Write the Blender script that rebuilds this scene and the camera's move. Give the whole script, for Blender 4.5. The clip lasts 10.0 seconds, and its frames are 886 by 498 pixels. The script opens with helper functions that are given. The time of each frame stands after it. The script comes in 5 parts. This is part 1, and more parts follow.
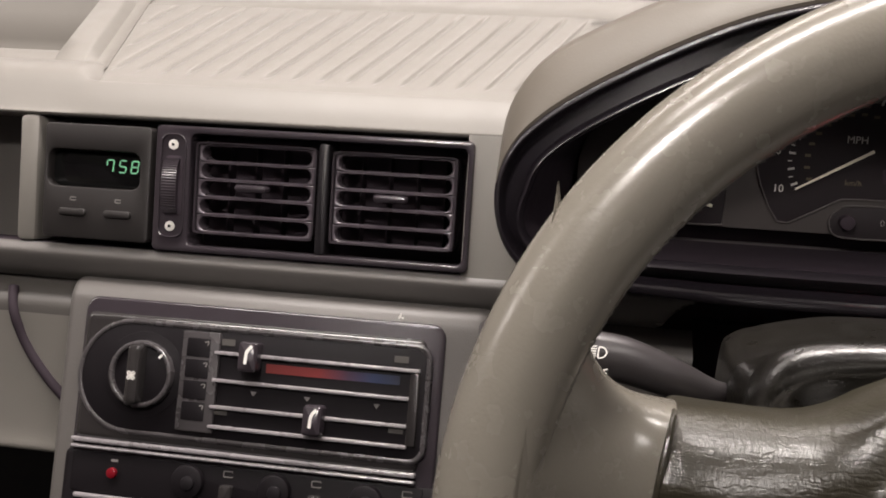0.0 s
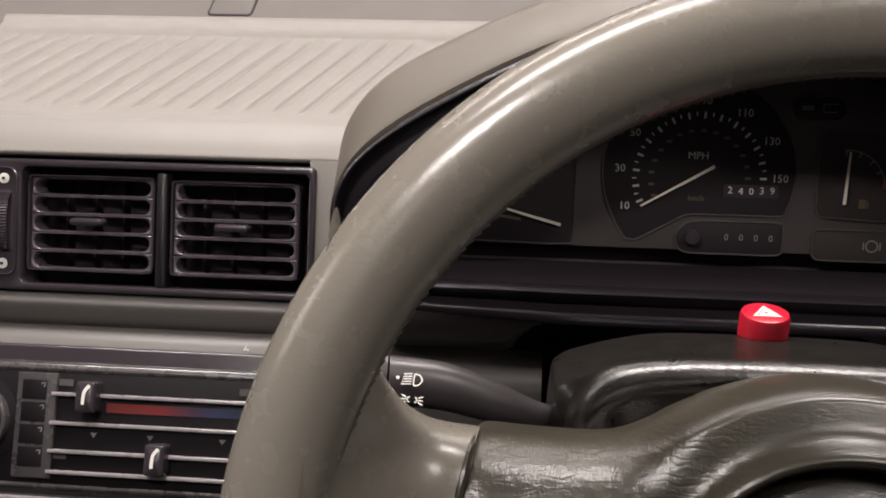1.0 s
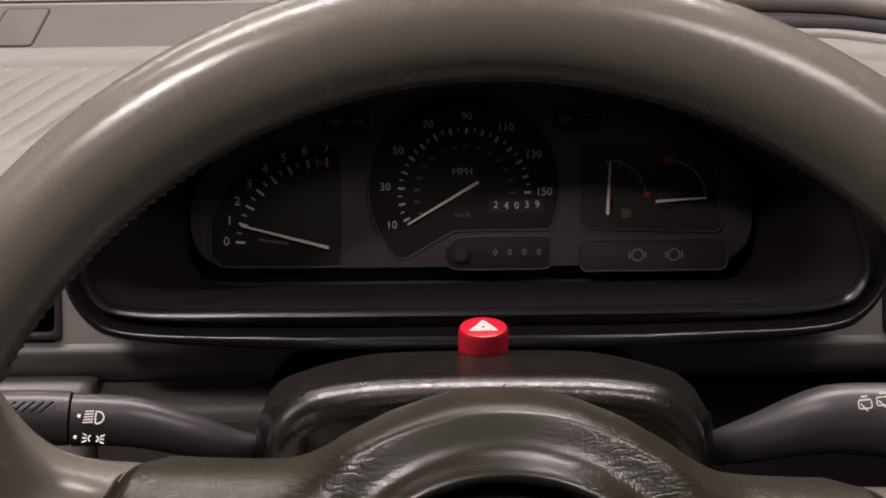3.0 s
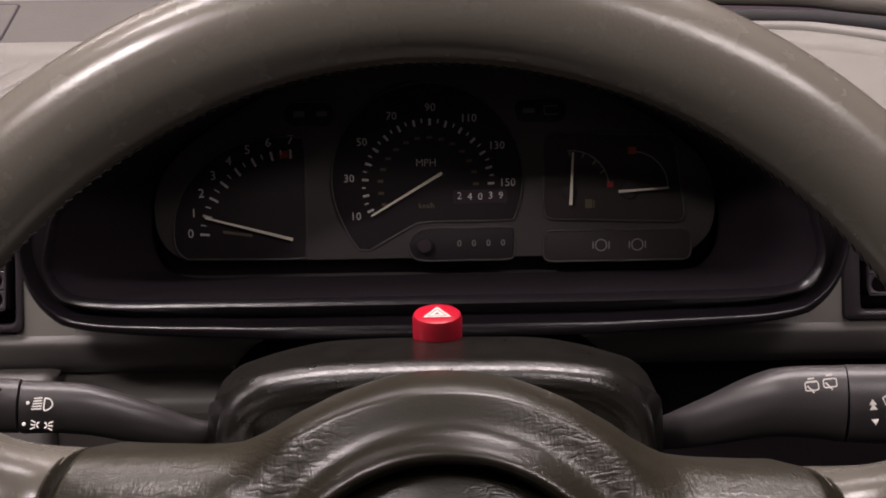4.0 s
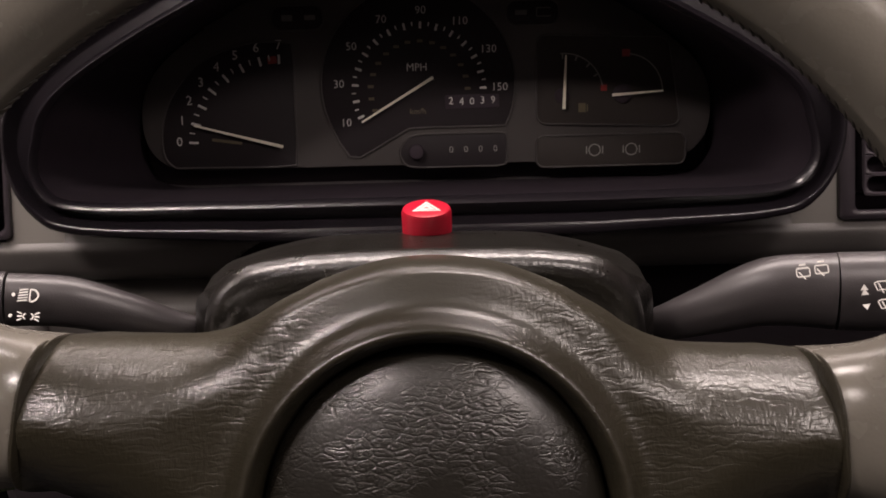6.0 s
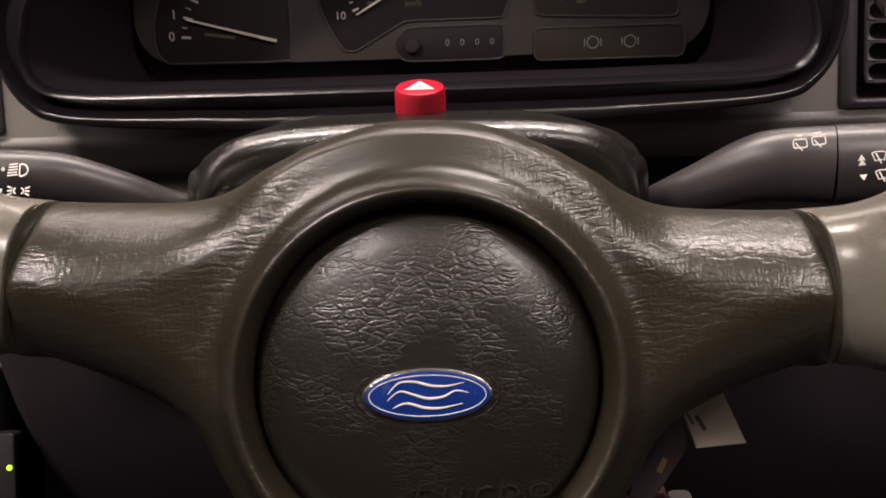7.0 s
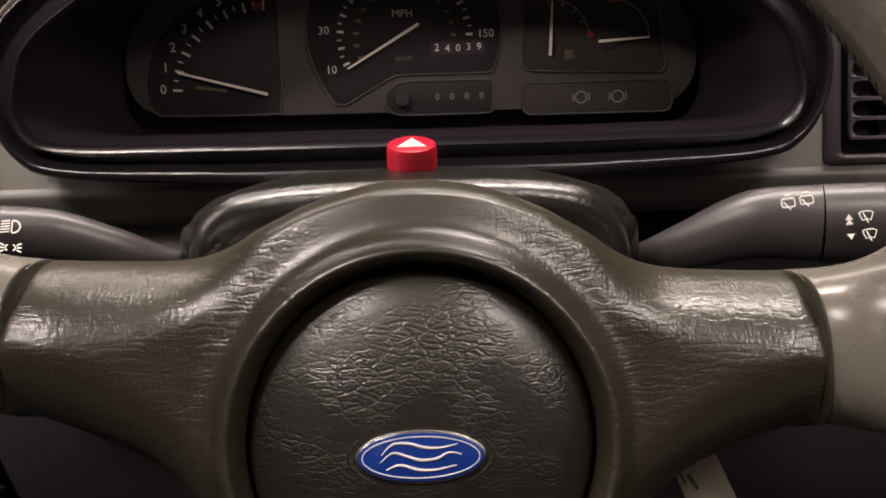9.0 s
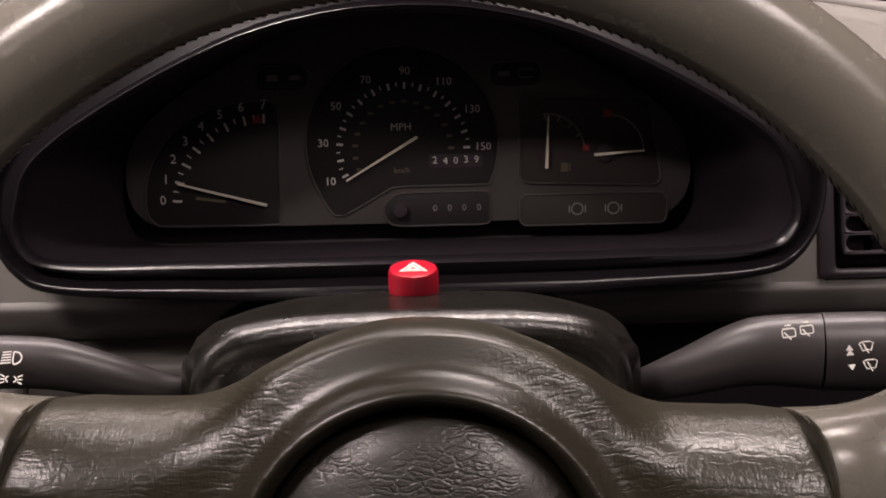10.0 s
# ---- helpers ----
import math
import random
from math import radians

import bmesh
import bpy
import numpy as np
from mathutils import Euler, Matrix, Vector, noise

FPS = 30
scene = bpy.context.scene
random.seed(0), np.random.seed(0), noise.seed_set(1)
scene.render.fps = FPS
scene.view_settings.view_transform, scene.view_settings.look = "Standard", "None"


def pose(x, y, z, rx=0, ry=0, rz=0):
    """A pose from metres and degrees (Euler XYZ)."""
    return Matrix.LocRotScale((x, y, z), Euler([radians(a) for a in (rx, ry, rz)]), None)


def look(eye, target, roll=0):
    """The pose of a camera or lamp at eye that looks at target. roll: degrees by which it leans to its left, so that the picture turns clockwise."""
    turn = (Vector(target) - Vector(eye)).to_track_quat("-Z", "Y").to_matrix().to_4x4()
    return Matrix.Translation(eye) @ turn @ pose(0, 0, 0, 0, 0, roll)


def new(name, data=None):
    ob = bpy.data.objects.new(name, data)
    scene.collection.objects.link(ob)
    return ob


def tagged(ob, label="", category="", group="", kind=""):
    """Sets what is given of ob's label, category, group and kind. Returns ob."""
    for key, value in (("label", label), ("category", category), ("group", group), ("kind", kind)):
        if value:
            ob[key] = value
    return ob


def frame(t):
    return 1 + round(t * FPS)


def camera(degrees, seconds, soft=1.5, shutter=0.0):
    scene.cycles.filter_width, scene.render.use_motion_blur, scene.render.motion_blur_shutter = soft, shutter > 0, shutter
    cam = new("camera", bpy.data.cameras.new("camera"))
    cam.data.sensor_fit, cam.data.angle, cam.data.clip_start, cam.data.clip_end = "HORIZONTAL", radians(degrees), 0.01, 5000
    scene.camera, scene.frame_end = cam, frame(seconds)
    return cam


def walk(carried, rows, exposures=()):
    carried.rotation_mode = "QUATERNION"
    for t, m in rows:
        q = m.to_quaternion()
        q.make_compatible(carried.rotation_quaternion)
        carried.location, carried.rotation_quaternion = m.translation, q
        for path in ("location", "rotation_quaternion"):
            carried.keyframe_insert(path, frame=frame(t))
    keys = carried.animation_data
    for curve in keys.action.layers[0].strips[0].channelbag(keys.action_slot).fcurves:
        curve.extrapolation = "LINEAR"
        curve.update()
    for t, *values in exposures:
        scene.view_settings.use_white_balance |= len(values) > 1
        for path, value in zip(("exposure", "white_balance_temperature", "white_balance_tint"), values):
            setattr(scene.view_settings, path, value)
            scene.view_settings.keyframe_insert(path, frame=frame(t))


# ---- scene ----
cam = camera(47.28, 10.0, soft=1.8)
PATH = [
    (0, (-0.1341, -0.01932, 0.85583), (-0.29934, 0.91826, 0.54981), 1.12),
    (0.5, (-0.1139, -0.01032, 0.85558), (-0.24159, 0.93721, 0.56254), 0.82),
    (1, (-0.09384, -0.00402, 0.85535), (-0.18478, 0.95051, 0.57144), 0.56),
    (1.5, (-0.07452, 0.00278, 0.85567), (-0.13037, 0.96137, 0.57641), 0.48),
    (2, (-0.05514, 0.01125, 0.85232), (-0.08151, 0.97346, 0.58129), 0.26),
    (2.5, (-0.03958, 0.01398, 0.8514), (-0.03316, 0.97814, 0.58614), 0.30),
    (3, (-0.01191, 0.01132, 0.84975), (-0.01889, 0.97735, 0.59141), -0.80),
    (4.5, (0.00428, 0.00829, 0.84227), (0.01227, 0.97464, 0.58516), -0.78),
    (5, (0.00101, 0.00914, 0.84058), (0.01253, 0.97291, 0.57411), 0.07),
    (6.5, (0.01049, 0.00527, 0.8144), (0.00528, 0.94404, 0.46991), -2.09),
    (7, (0.01078, 0.00245, 0.80423), (0.00473, 0.9293, 0.42885), -1.99),
    (7.5, (0.00912, 0.0003, 0.80017), (0.00903, 0.91566, 0.39752), -1.78),
    (8, (0.00929, -0.0002, 0.79927), (0.01062, 0.91393, 0.39386), -1.71),
    (8.5, (0.00927, 0.00047, 0.80131), (0.01325, 0.92582, 0.42222), -1.60),
    (9, (0.00822, 0.00308, 0.80942), (0.01879, 0.94497, 0.47367), -1.47),
    (9.5, (0.00404, 0.00633, 0.82308), (0.02839, 0.95975, 0.52239), -1.17),
    (10, (0.00351, 0.0078, 0.82833), (0.0278, 0.97186, 0.56374), -1.11),
]
# the camera darkens a little over the bright pad and opens up again over the dark hub, and its white balance drifts
STOPS = [(0, 0.14, 6500, 10), (1, 0.00, 6500, 12), (1.5, -0.16, 6500, 14), (2, -0.32, 6500, 15), (3, -0.38, 6500, 17), (5, -0.36, 6500, 19), (6.5, 0.08, 6950, 17), (8.5, 0.28, 6950, 12), (9.5, 0.14, 6900, 17), (10, -0.18, 6800, 19)]
walk(cam, [(t, look(eye, target, roll)) for t, eye, target, roll in PATH], STOPS)

# ---- world and lights ----
world = bpy.data.worlds.new("garage_dark")
world.use_nodes = True
world.node_tree.nodes["Background"].inputs[0].default_value = (0.35, 0.33, 0.31, 1)
world.node_tree.nodes["Background"].inputs[1].default_value = 0.02
scene.world = world


def area_lamp(name, eye, target, sx, sy, watts, colour):
    d = bpy.data.lights.new(name, "AREA")
    d.shape, d.size, d.size_y, d.energy, d.color = "RECTANGLE", sx, sy, watts, colour
    ob = new(name, d)
    ob.matrix_world = look(eye, target)
    return ob


WARM = (1.0, 0.92, 0.87)
# unseen lamps: assumed mirror courtesy lamp and garage strips outside; cabin and side fills added
area_lamp("courtesy_lamp", (-0.30, 0.00, 1.185), (-0.32, 0.32, 0.5), 0.11, 0.05, 2.9, WARM)
# broad fill added above the driver for the spokes and dials
area_lamp("driver_fill", (0.27, -0.03, 1.185), (0.16, 0.28, 0.6), 0.20, 0.12, 2.2, WARM)
# fainter added fill over the rear seats
area_lamp("rear_fill", (-0.30, -0.50, 1.185), (-0.25, -0.35, 0.5), 0.11, 0.05, 0.35, WARM)
area_lamp("strip_light_ahead", (-0.3, 2.3, 2.60), (-0.1, 0.6, 0.8), 3.4, 0.16, 34, WARM)
area_lamp("strip_light_overhead", (-0.15, 0.64, 2.60), (-0.10, 0.45, 0.7), 2.2, 0.16, 85, WARM)
# weak side fills added for sheen on the wheel
area_lamp("right_fill", (1.06, -0.72, 2.00), (0.12, 0.27, 0.72), 0.16, 1.5, 4, WARM)
area_lamp("left_fill", (-1.60, 0.20, 1.65), (0.1, 0.27, 0.75), 0.16, 0.9, 8, WARM)


# ---- materials ----
def nodes_of(m):
    return m.node_tree.nodes, m.node_tree.links


def material(name, colour, rough=0.5, metal=0.0, vary=0.12, vary_scale=25.0, grain=0.0, grain_scale=900.0,
             spec=0.5, rough_vary=0.08, coat=0.0, emit=None, emit_strength=0.0, dust=0.0):
    m = bpy.data.materials.new(name)
    m.use_nodes = True
    n, l = nodes_of(m)
    b = n["Principled BSDF"]
    b.inputs["Metallic"].default_value = metal
    b.inputs["Specular IOR Level"].default_value = spec
    b.inputs["Coat Weight"].default_value = coat
    b.inputs["Coat Roughness"].default_value = 0.25
    tc = n.new("ShaderNodeTexCoord")
    n1 = n.new("ShaderNodeTexNoise")
    n1.inputs["Scale"].default_value, n1.inputs["Detail"].default_value = vary_scale, 5
    l.new(tc.outputs["Object"], n1.inputs["Vector"])
    mix = n.new("ShaderNodeMix")
    mix.data_type = "RGBA"
    c = Vector(colour)
    mix.inputs["A"].default_value = (*(c * (1 - vary)), 1)
    mix.inputs["B"].default_value = (*(c * (1 + vary)), 1)
    l.new(n1.outputs["Fac"], mix.inputs["Factor"])
    col = mix.outputs["Result"]
    if dust:
        n3 = n.new("ShaderNodeTexNoise")
        n3.inputs["Scale"].default_value, n3.inputs["Detail"].default_value = 1400, 2
        l.new(tc.outputs["Object"], n3.inputs["Vector"])
        ramp = n.new("ShaderNodeMapRange")
        ramp.inputs["From Min"].default_value, ramp.inputs["From Max"].default_value = 0.68, 0.76
        ramp.inputs["To Max"].default_value = dust
        l.new(n3.outputs["Fac"], ramp.inputs["Value"])
        mix2 = n.new("ShaderNodeMix")
        mix2.data_type = "RGBA"
        mix2.inputs["B"].default_value = (0.5, 0.47, 0.43, 1)
        l.new(ramp.outputs["Result"], mix2.inputs["Factor"])
        l.new(col, mix2.inputs["A"])
        col = mix2.outputs["Result"]
    l.new(col, b.inputs["Base Color"])
    rm = n.new("ShaderNodeMapRange")
    rm.inputs["To Min"].default_value, rm.inputs["To Max"].default_value = max(rough - rough_vary, 0.02), min(rough + rough_vary, 1)
    n2 = n.new("ShaderNodeTexNoise")
    n2.inputs["Scale"].default_value, n2.inputs["Detail"].default_value = vary_scale * 4, 4
    l.new(tc.outputs["Object"], n2.inputs["Vector"])
    l.new(n2.outputs["Fac"], rm.inputs["Value"])
    l.new(rm.outputs["Result"], b.inputs["Roughness"])
    if grain:
        g = n.new("ShaderNodeTexVoronoi")
        g.inputs["Scale"].default_value = grain_scale
        l.new(tc.outputs["Object"], g.inputs["Vector"])
        bump = n.new("ShaderNodeBump")
        bump.inputs["Strength"].default_value, bump.inputs["Distance"].default_value = grain, 0.0003
        l.new(g.outputs["Distance"], bump.inputs["Height"])
        l.new(bump.outputs["Normal"], b.inputs["Normal"])
    if emit:
        b.inputs["Emission Color"].default_value = (*emit, 1)
        b.inputs["Emission Strength"].default_value = emit_strength
    return m


DASH = material("dash_grey_plastic", (0.182, 0.170, 0.153), 0.46, grain=0.10, grain_scale=1100, vary=0.04)
FASCIA = material("fascia_mid_grey_plastic", (0.112, 0.104, 0.098), 0.45, grain=0.22, grain_scale=1100, vary=0.05)
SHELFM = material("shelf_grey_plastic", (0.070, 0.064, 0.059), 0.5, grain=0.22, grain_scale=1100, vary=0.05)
HOODM = material("tan_grey_hood_plastic", (0.108, 0.094, 0.076), 0.5, grain=0.14, grain_scale=1000, vary=0.05)
DASH_LOW = material("dash_dark_grey_plastic", (0.026, 0.024, 0.024), 0.55, grain=0.3, grain_scale=700, vary=0.06)
BLACK = material("black_moulded_plastic", (0.012, 0.0105, 0.012), 0.34, grain=0.06, grain_scale=1300, vary=0.15, spec=0.35)
BEZELM = material("satin_bezel_plastic", (0.014, 0.0115, 0.0145), 0.25, vary=0.1, rough_vary=0.0, spec=0.6)
SATIN = material("satin_black_plastic", (0.033, 0.027, 0.032), 0.22, vary=0.1, spec=0.7)
SLATM = material("purple_grey_slat_plastic", (0.080, 0.067, 0.078), 0.22, vary=0.08, spec=0.9)
CLOCKM = material("dark_grey_clock_plastic", (0.021, 0.0185, 0.0180), 0.42, grain=0.08, grain_scale=1500)
HEATM = material("graphite_panel_plastic", (0.024, 0.0215, 0.0215), 0.24, spec=0.7, grain=0.04, grain_scale=1500)
DEEP = material("deep_black_plastic", (0.0075, 0.0060, 0.0073), 0.5, spec=0.18)
# near-black for gaps, ducts and small dial parts; in cavities it stands for shade
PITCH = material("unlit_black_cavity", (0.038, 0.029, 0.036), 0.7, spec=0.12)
RIMM = material("worn_grey_rim_leather", (0.143, 0.131, 0.110), 0.26, grain=0.10, grain_scale=800, vary=0.06, rough_vary=0.08, dust=0.04)
SHROUDM = material("grained_black_shroud", (0.0085, 0.0074, 0.0058), 0.30, spec=1.0, grain=0.32, grain_scale=900, rough_vary=0.08, dust=0.15)
STALKM = material("dark_stalk_plastic", (0.036, 0.032, 0.033), 0.36, grain=0.1, grain_scale=1500)
WHITE = material("white_print", (0.72, 0.70, 0.66), 0.6, vary=0.03)
CREAM = material("cream_needle", (0.75, 0.70, 0.58), 0.5, vary=0.03)
FACEM = material("grey_dial_surround", (0.050, 0.0435, 0.042), 0.6, grain=0.1, grain_scale=2000)
FUELM = material("dark_grey_dial", (0.036, 0.030, 0.028), 0.6, spec=0.2)
INSTW = material("dull_white_print", (0.54, 0.52, 0.49), 0.6, vary=0.03)
DIALM = material("black_dial", (0.020, 0.016, 0.018), 0.6, spec=0.2)
REDM = material("red_button_plastic", (0.60, 0.012, 0.035), 0.35, vary=0.05)
REDP = material("red_print", (0.27, 0.024, 0.022), 0.6)
EDGEM = material("satin_graphite_edge", (0.055, 0.050, 0.052), 0.27, vary=0.08, spec=0.8)
BADGEM = material("blue_enamel", (0.008, 0.035, 0.22), 0.25, vary=0.1, coat=0.5)
CHROME = material("brushed_chrome", (0.75, 0.74, 0.72), 0.22, metal=1.0, vary=0.05)
DARKCAB = material("dark_cabin_trim", (0.02, 0.018, 0.02), 0.8, grain=0.3, grain_scale=300)
TRIM = material("grey_cabin_trim", (0.22, 0.20, 0.18), 0.7, grain=0.3, grain_scale=500)
DARKTRIM = material("black_lower_trim", (0.027, 0.0220, 0.026), 0.6, grain=0.3, grain_scale=700, vary=0.06, spec=0.15)
CARPET = material("dark_carpet", (0.015, 0.014, 0.015), 0.95, grain=0.8, grain_scale=500)


def leather(name, colour, rough, spec, cells, cell_depth, wrinkles, turn, creases=0.0):
    """Worn leather: cracks between plates of skin, long creases along the spokes, fine wrinkles and grain."""
    m = material(name, colour, rough, spec=spec, vary=0.08, vary_scale=40, rough_vary=0.03, dust=0.05)
    n, l = nodes_of(m)
    tc = n.new("ShaderNodeTexCoord")

    def noise_at(scale, detail, source, stretch=(1, 1, 1), tilt=0.0):
        mp = n.new("ShaderNodeMapping")
        mp.inputs["Scale"].default_value = stretch
        mp.inputs["Rotation"].default_value = (0, 0, radians(tilt))
        l.new(source, mp.inputs["Vector"])
        t = n.new("ShaderNodeTexNoise")
        t.inputs["Scale"].default_value, t.inputs["Detail"].default_value = scale, detail
        l.new(mp.outputs["Vector"], t.inputs["Vector"])
        return t

    def math_of(op, a, b):
        q = n.new("ShaderNodeMath")
        q.operation = op
        for i, v in enumerate((a, b)):
            if isinstance(v, (int, float)):
                q.inputs[i].default_value = v
            else:
                l.new(v, q.inputs[i])
        return q.outputs[0]

    def ranged(v, lo, hi, to_lo=0.0, to_hi=1.0):
        r = n.new("ShaderNodeMapRange")
        r.interpolation_type = "SMOOTHSTEP"
        for key, val in (("From Min", lo), ("From Max", hi), ("To Min", to_lo), ("To Max", to_hi)):
            r.inputs[key].default_value = val
        l.new(v, r.inputs["Value"])
        return r.outputs["Result"]

    warp = noise_at(110, 3, tc.outputs["Object"])
    scaled = n.new("ShaderNodeVectorMath")
    scaled.operation, scaled.inputs["Scale"].default_value = "SCALE", 0.0035
    l.new(warp.outputs["Color"], scaled.inputs[0])
    bent = n.new("ShaderNodeVectorMath")
    l.new(tc.outputs["Object"], bent.inputs[0])
    l.new(scaled.outputs["Vector"], bent.inputs[1])
    heights = None
    for sc, wid, amount in ((cells, 0.16, 1.0), (cells * 2.3, 0.22, 0.45)):
        mp = n.new("ShaderNodeMapping")
        mp.inputs["Scale"].default_value = (0.55, 1.25, 1.0)
        mp.inputs["Rotation"].default_value = (0, 0, radians(turn))
        l.new(bent.outputs["Vector"], mp.inputs["Vector"])
        vo = n.new("ShaderNodeTexVoronoi")
        vo.feature = "DISTANCE_TO_EDGE"
        vo.inputs["Scale"].default_value = sc
        l.new(mp.outputs["Vector"], vo.inputs["Vector"])
        h = math_of("MULTIPLY", ranged(vo.outputs["Distance"], 0.0, wid), amount)
        heights = h if heights is None else math_of("ADD", heights, h)
    worn = ranged(noise_at(42, 2, tc.outputs["Object"]).outputs["Fac"], 0.40, 0.62, 0.10, 1.0)
    total = math_of("MULTIPLY", math_of("MULTIPLY", heights, worn), cell_depth)
    if wrinkles:
        fine = noise_at(950, 2, bent.outputs["Vector"], (1.0, 0.34, 0.5), 8)
        xyz = n.new("ShaderNodeSeparateXYZ")
        l.new(bent.outputs["Vector"], xyz.inputs[0])
        where = ranged(math_of("ABSOLUTE", xyz.outputs["X"], 0.0), 0.012, 0.045, 0.12, 1.0)
        total = math_of("ADD", total, math_of("MULTIPLY", math_of("MULTIPLY", fine.outputs["Fac"], wrinkles), where))
    if creases:
        both = n.new("ShaderNodeCombineXYZ")
        l.new(math_of("ABSOLUTE", xyz.outputs["X"], 0.0), both.inputs["X"])
        l.new(xyz.outputs["Y"], both.inputs["Y"])
        l.new(math_of("SIGN", xyz.outputs["X"], 0.0), both.inputs["Z"])
        fold = noise_at(320, 2, both.outputs["Vector"], (0.22, 1.0, 1.0), 24)
        ridge = math_of("ABSOLUTE", math_of("SUBTRACT", fold.outputs["Fac"], 0.5), 0.0)
        total = math_of("ADD", total, math_of("MULTIPLY", math_of("MULTIPLY", ranged(ridge, 0.0, 0.10), where), creases))
    grain = noise_at(1300, 1, tc.outputs["Object"])
    total = math_of("ADD", total, math_of("MULTIPLY", grain.outputs["Fac"], 0.22))
    bump = n.new("ShaderNodeBump")
    bump.inputs["Strength"].default_value, bump.inputs["Distance"].default_value = 0.27, 0.00042
    l.new(total, bump.inputs["Height"])
    l.new(bump.outputs["Normal"], n["Principled BSDF"].inputs["Normal"])
    return m


HUBM = leather("creased_olive_leather", (0.0265, 0.0228, 0.0142), 0.33, 0.75, 300, 0.25, 1.9, 28, 0.70)
PADM = leather("creased_dark_leather", (0.0115, 0.0098, 0.0066), 0.36, 0.8, 350, 1.45, 0.6, 20)
LCD = material("dark_display_window", (0.006, 0.006, 0.006), 0.12, vary=0.02)
GREEN = material("green_lit_digit", (0.1, 0.4, 0.2), 0.5, emit=(0.50, 1.0, 0.60), emit_strength=0.26)


# ---- building helpers ----
WORLD_OF = {}


def thing(name, m, label, category, kind="", group=""):
    ob = new(name)
    ob.empty_display_size = 0.02
    ob.matrix_world = m
    WORLD_OF[ob] = m.copy()
    return tagged(ob, label, category, group, kind)


def part(name, bm, mat, parent=None, label="", m=None, smooth=True, sharp=40):
    """Links a bmesh, given in world space or in the frame m, as one mesh object under parent."""
    if m is not None:
        bm.transform(m)
    base = WORLD_OF[parent] if parent else Matrix()
    bm.transform(base.inverted())
    bmesh.ops.recalc_face_normals(bm, faces=bm.faces)
    me = bpy.data.meshes.new(name)
    bm.to_mesh(me)
    bm.free()
    me.materials.append(mat)
    if smooth:
        me.polygons.foreach_set("use_smooth", [True] * len(me.polygons))
        me.set_sharp_from_angle(angle=radians(sharp))
    ob = new(name, me)
    if parent:
        ob.parent = parent
    WORLD_OF[ob] = base.copy()
    return tagged(ob, label)


def share(ob, name, m, parent=None):
    """Another object on the mesh of ob, moved by m in its thing's space."""
    o = new(name, ob.data)
    o.parent = parent or ob.parent
    o.matrix_basis = m
    WORLD_OF[o] = WORLD_OF[ob] @ m
    return o


def leaning(o, lean):
    """A frame at o: x to the right, y up the face, which leans back by lean degrees, z towards the driver."""
    a = radians(lean)
    return Matrix(((1, 0, 0, o[0]), (0, math.sin(a), -math.cos(a), o[1]), (0, math.cos(a), math.sin(a), o[2]), (0, 0, 0, 1)))


def loft(bm, loops, cap0=False, cap1=False, closed=True):
    rings = [[bm.verts.new(p) for p in lp] for lp in loops]
    n = len(rings[0])
    for a, b in zip(rings, rings[1:]):
        for i in range(n if closed else n - 1):
            j = (i + 1) % n
            bm.faces.new((a[i], a[j], b[j], b[i]))
    if cap0:
        bm.faces.new(rings[0][::-1])
    if cap1:
        bm.faces.new(rings[-1])
    return rings


def rrect(w, h, r, n=5, cx=0.0, cy=0.0):
    """A rounded rectangle, counterclockwise."""
    r = min(r, w / 2 - 1e-5, h / 2 - 1e-5)
    out = []
    for sx, sy, a0 in ((1, 1, 0), (-1, 1, 90), (-1, -1, 180), (1, -1, 270)):
        for k in range(n + 1):
            a = radians(a0 + 90 * k / n)
            out.append((cx + sx * (w / 2 - r) + r * math.cos(a), cy + sy * (h / 2 - r) + r * math.sin(a)))
    return out


def at_depth(loop, z):
    return [(x, y, z) for x, y in loop]


def inset(loop, d):
    """A closed counterclockwise 2D loop moved inwards by d."""
    out, n = [], len(loop)
    for i in range(n):
        p, q, s = Vector(loop[i - 1]), Vector(loop[i]), Vector(loop[(i + 1) % n])
        a, b = (q - p), (s - q)
        if a.length < 1e-9:
            a = b
        if b.length < 1e-9:
            b = a
        na, nb = Vector((-a.y, a.x)).normalized(), Vector((-b.y, b.x)).normalized()
        m = na + nb
        m = m.normalized() / max(0.5, m.normalized().dot(na)) if m.length > 1e-6 else na
        out.append((q.x + m.x * d, q.y + m.y * d))
    return out


def plate(loop, z0, z1, bevel=0.001, steps=2):
    """A solid slab with a bevelled front edge, from z0 up to z1."""
    bm = bmesh.new()
    loops = [at_depth(loop, z0)]
    for k in range(steps + 1):
        a = math.pi / 2 * k / steps
        loops.append(at_depth(inset(loop, bevel * (1 - math.cos(a))), z1 - bevel + bevel * math.sin(a)))
    loft(bm, loops, cap0=True, cap1=True)
    return bm


def ring(outer, inner, z0, z1, bevel=0.001, back=None):
    """A frame between two loops of equal count, with rounded front edges."""
    bm = bmesh.new()
    loops = [at_depth(outer, z0)]
    for k in range(3):
        a = math.pi / 4 * k
        loops.append(at_depth(inset(outer, bevel * (1 - math.cos(a))), z1 - bevel + bevel * math.sin(a)))
    for k in range(3):
        a = math.pi / 4 * (2 - k)
        loops.append(at_depth(inset(inner, -bevel * (1 - math.cos(a))), z1 - bevel + bevel * math.sin(a)))
    loops.append(at_depth(inner, z0 if back is None else back))
    loft(bm, loops)
    return bm


